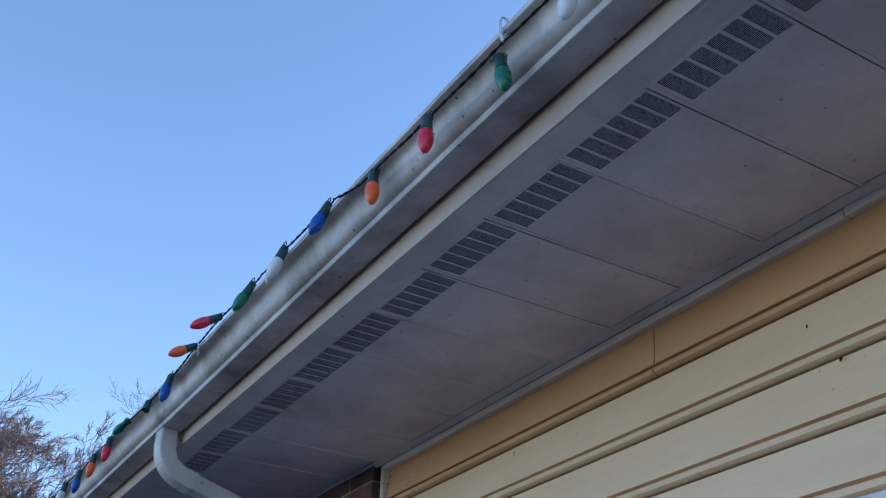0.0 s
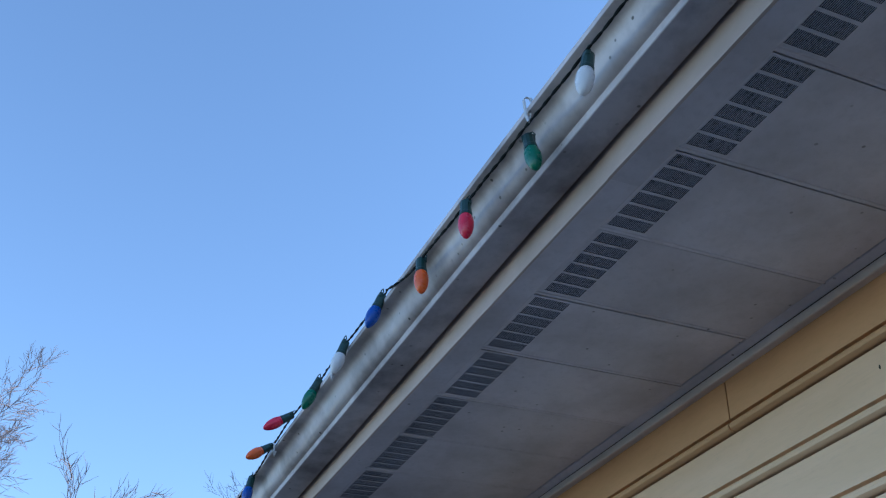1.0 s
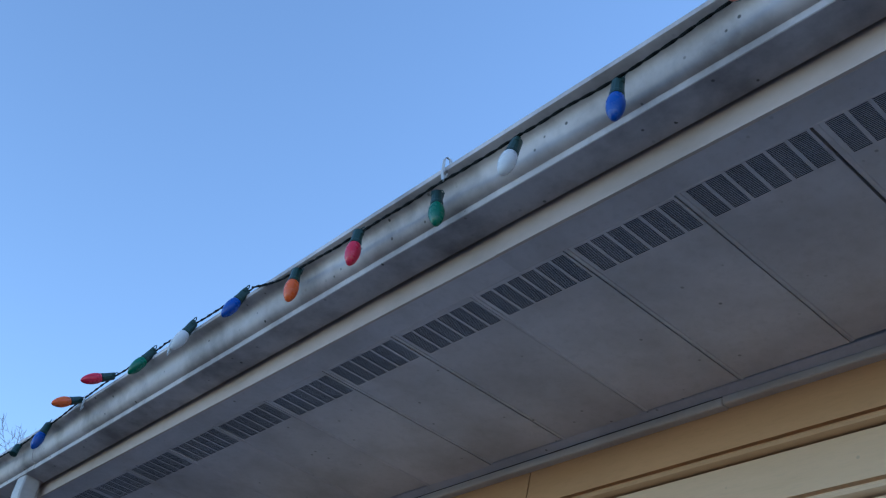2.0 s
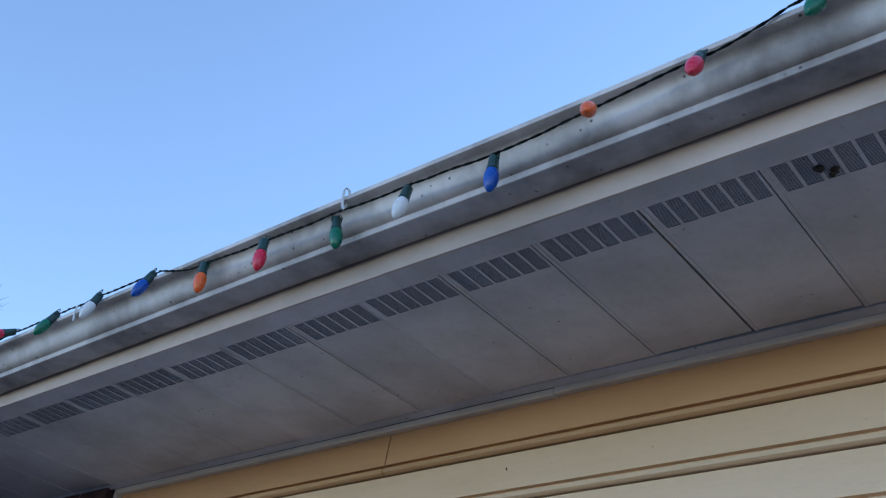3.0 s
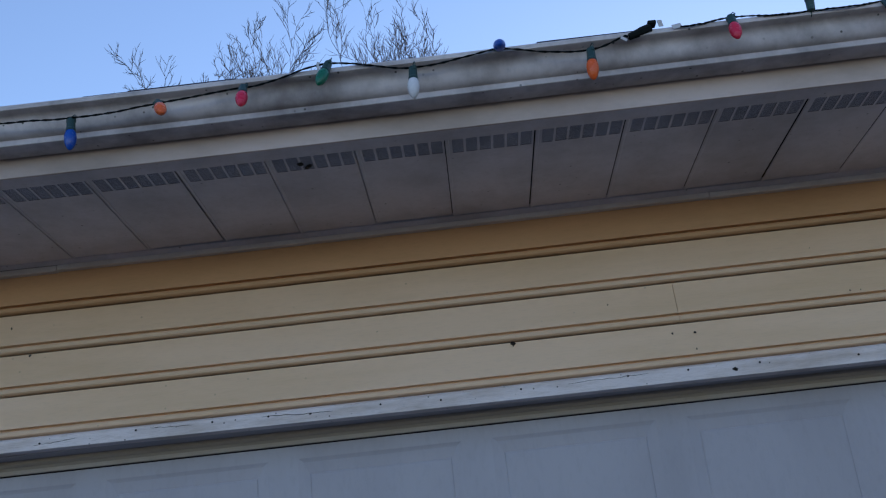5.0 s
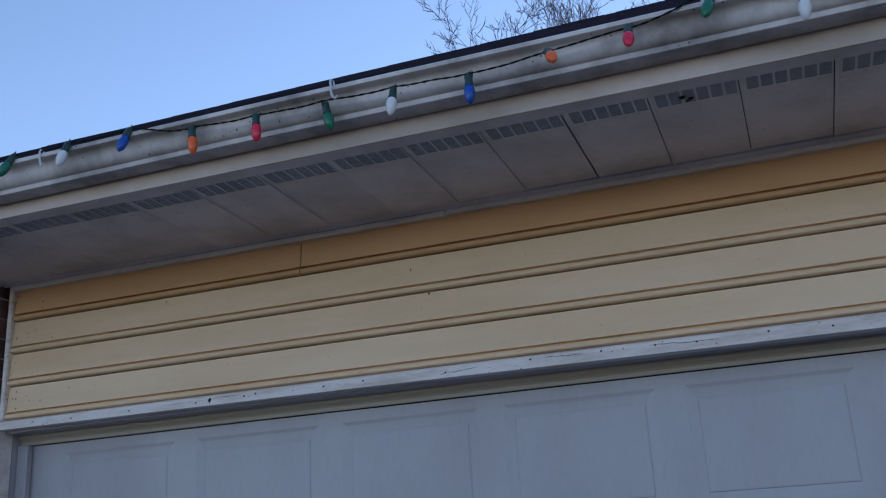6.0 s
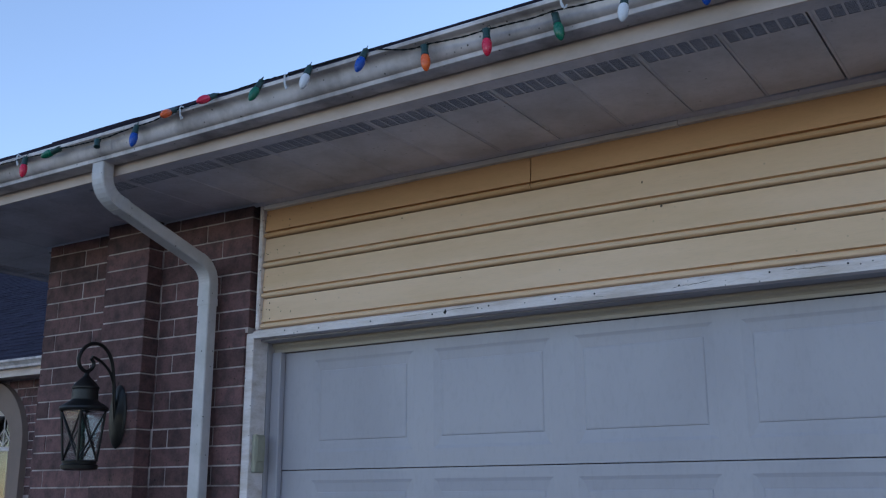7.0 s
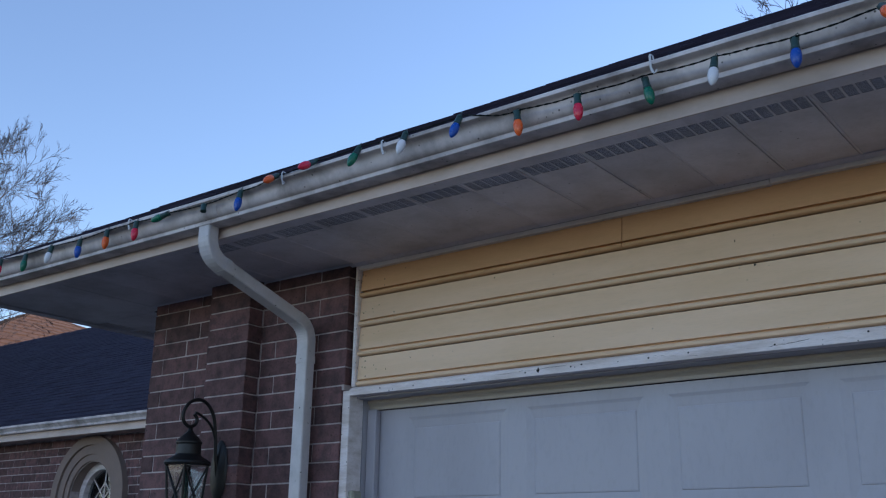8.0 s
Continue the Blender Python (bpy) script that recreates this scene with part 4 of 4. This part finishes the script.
# ---- neighbour's house far behind ----
far = thing("house", "distant two-storey house with a red-brown shingle hip roof", "house")
fx, fy = -39.25, 15.1
part("wall", block(bmesh.new(), fx - 8.4, fx + 7.4, fy - 3, fy + 12, 0, 7.5), NEIGHBOUR, far)
bm = bmesh.new()
a = [bm.verts.new(q) for q in ((fx - 9, fy - 3.5, 7.5), (fx + 8, fy - 3.5, 7.5), (fx + 8, fy + 12.5, 7.5), (fx - 9, fy + 12.5, 7.5), (fx - 1.3, fy + 4.5, 11.5), (fx - 0.2, fy + 4.5, 11.5))]
for q in ((0, 1, 5, 4), (1, 2, 5), (2, 3, 4, 5), (3, 0, 4), (0, 3, 2, 1)):
    bm.faces.new([a[i] for i in q])
fr = part("roof", bm, RED_SHINGLE, far, "red-brown shingle roof")
bm = bmesh.new()
for k in range(16):
    t0, t1 = k / 16, (k + 1) / 16
    for (p0, p1, p2, p3) in ((a0, b0, c0, d0) for a0, b0, c0, d0 in (((fx - 9, fy - 3.5, 7.5), (fx + 8, fy - 3.5, 7.5), (fx - 0.2, fy + 4.5, 11.5), (fx - 1.3, fy + 4.5, 11.5)),
                                                                    ((fx + 8, fy - 3.5, 7.5), (fx + 8, fy + 12.5, 7.5), (fx - 0.2, fy + 4.5, 11.5), (fx - 0.2, fy + 4.5, 11.5)))):
        l0, l1 = Vector(p0).lerp(Vector(p3), t0), Vector(p0).lerp(Vector(p3), t1)
        r0, r1 = Vector(p1).lerp(Vector(p2), t0), Vector(p1).lerp(Vector(p2), t1)
        n = max(1, int((r0 - l0).length / 0.5))
        for i in range(n):
            up = Vector((0, 0, random.uniform(0.03, 0.09)))
            q = [l0.lerp(r0, i / n) + up, l0.lerp(r0, (i + 0.93) / n) + up, l1.lerp(r1, (i + 0.93) / n) + up * 0.3, l1.lerp(r1, i / n) + up * 0.3]
            vv = [bm.verts.new(w) for w in q]
            ee = [bm.verts.new(q[0] - up), bm.verts.new(q[1] - up)]
            bm.faces.new(vv)
            bm.faces.new((vv[0], ee[0], ee[1], vv[1]))
tagged(part("shingles", bm, RED_SHINGLE, fr), kind="stuff")


# ---- trees ----
def tree(x, y, height, spread, seed, label, trunk_h=0.25, density=1.0, twig_mat=TWIG, lean=0.0, rise=0.10):
    rng = random.Random(seed)
    ob = thing("tree", label, "tree")
    sets = {"trunk": ([], []), "limbs": ([], []), "crown": ([], [])}

    def limb(p, d, length, rad, level):
        verts, faces = sets["trunk" if level == 0 else "limbs" if level < 3 else "crown"]
        n = 5 if level < 2 else 4
        k = 5 if level < 2 else 3
        pts, dirs = [p.copy()], [d.copy()]
        for i in range(n):
            wig = Vector((rng.uniform(-1, 1), rng.uniform(-1, 1), rng.uniform(-0.6, 0.9)))
            d = (d + wig * (0.10 if level == 0 else 0.24) + Vector((0, 0, rise if level else 0.05))).normalized()
            p = p + d * (length / n)
            pts.append(p.copy())
            dirs.append(d.copy())
        base = len(verts)
        for i, (q, e) in enumerate(zip(pts, dirs)):
            r = rad * (1 - 0.72 * i / n)
            s = e.orthogonal().normalized()
            t = e.cross(s)
            verts.extend(tuple(q + (s * math.cos(2 * math.pi * j / k) + t * math.sin(2 * math.pi * j / k)) * r) for j in range(k))
        for i in range(n):
            for j in range(k):
                a, b = base + i * k + j, base + i * k + (j + 1) % k
                faces.append((a, b, b + k, a + k))
        if level >= 5 or length < 0.16:
            return
        count = {0: 9, 1: 7, 2: 6, 3: 5, 4: 4}[level]
        count = max(2, int(count * density + rng.random() * 0.8))
        for c in range(count):
            t = trunk_h + (1 - trunk_h) * (c + rng.random()) / count if level == 0 else 0.2 + 0.8 * (c + rng.random()) / count
            t = min(t, 0.999)
            i = int(t * n)
            q = pts[i].lerp(pts[i + 1], t * n - i)
            axis = dirs[i + 1]
            s = axis.orthogonal().normalized()
            s.rotate(Matrix.Rotation(rng.uniform(0, 2 * math.pi), 3, axis))
            open_angle = rng.uniform(0.35, 0.75) if level else rng.uniform(0.4, 0.85) * spread
            nd = (axis * math.cos(open_angle) + s * math.sin(open_angle)).normalized()
            nl = length * (rng.uniform(0.42, 0.68) * (1.15 - 0.5 * t if level == 0 else 1.05 - 0.35 * t))
            limb(q, nd, nl, max(rad * (1 - 0.72 * t) * rng.uniform(0.4, 0.6), 0.007), level + 1)

    limb(Vector((x, y, -0.1)), Vector((lean, 0, 1)).normalized(), height * 0.72, height * 0.017, 0)
    for name, (verts, faces) in sets.items():
        me = bpy.data.meshes.new(name)
        me.from_pydata(verts, [], faces)
        me.materials.append(twig_mat if name == "crown" else BARK)
        c = new(name, me)
        c.parent = ob
    return ob


tree(-23.0, -2.6, 12.6, 1.45, 11, "tall bare tree with dark limbs and pale fine twigs", density=1.2, rise=-0.02)
tree(-19.5, -0.5, 8.9, 1.45, 23, "bare tree with dark limbs and dense pale twigs", density=1.45, rise=-0.03)
tree(-21.0, 2.4, 8.4, 1.35, 29, "smaller bare tree with dense pale twigs", density=1.4, rise=-0.02)
tree(-30.6, 8.9, 16.3, 1.0, 5, "large bare winter tree with spreading branches behind the house", density=1.25, twig_mat=BARK, rise=0.02)
for x, y, h, seed in ((-3.5, 17.2, 12.6, 7), (-1.2, 16.8, 13.5, 31), (-1.3, 17.6, 13.0, 53), (0.2, 17.0, 13.9, 17), (1.5, 17.6, 12.9, 43)):
    tree(x, y, h, 0.72, seed, "bare tree with upright forked twigs behind the garage roof", 0.45, 0.92, BARK, rise=0.08)

# ---- vapour trail ----
bm = bmesh.new()
el, az = radians(40.8), radians(-16.75)
centre = Vector((math.sin(az) * math.cos(el), math.cos(az) * math.cos(el), math.sin(el))) * 2500
along = (Vector((-0.25, 0, 1)) - centre.normalized() * Vector((-0.25, 0, 1)).dot(centre.normalized())).normalized()
tube(bm, [centre - along * 26, centre - along * 18, centre + along * 8, centre + along * 26], circle(3.4, 8), Vector((0, 1, 0)), [0.35, 1.0, 0.6, 0.1])
tagged(link_mesh("backdrop", bm, GLOWING_VAPOUR), "short white vapour trail high in the sky, glowing in place of sunlight", "vapour trail", kind="structure")
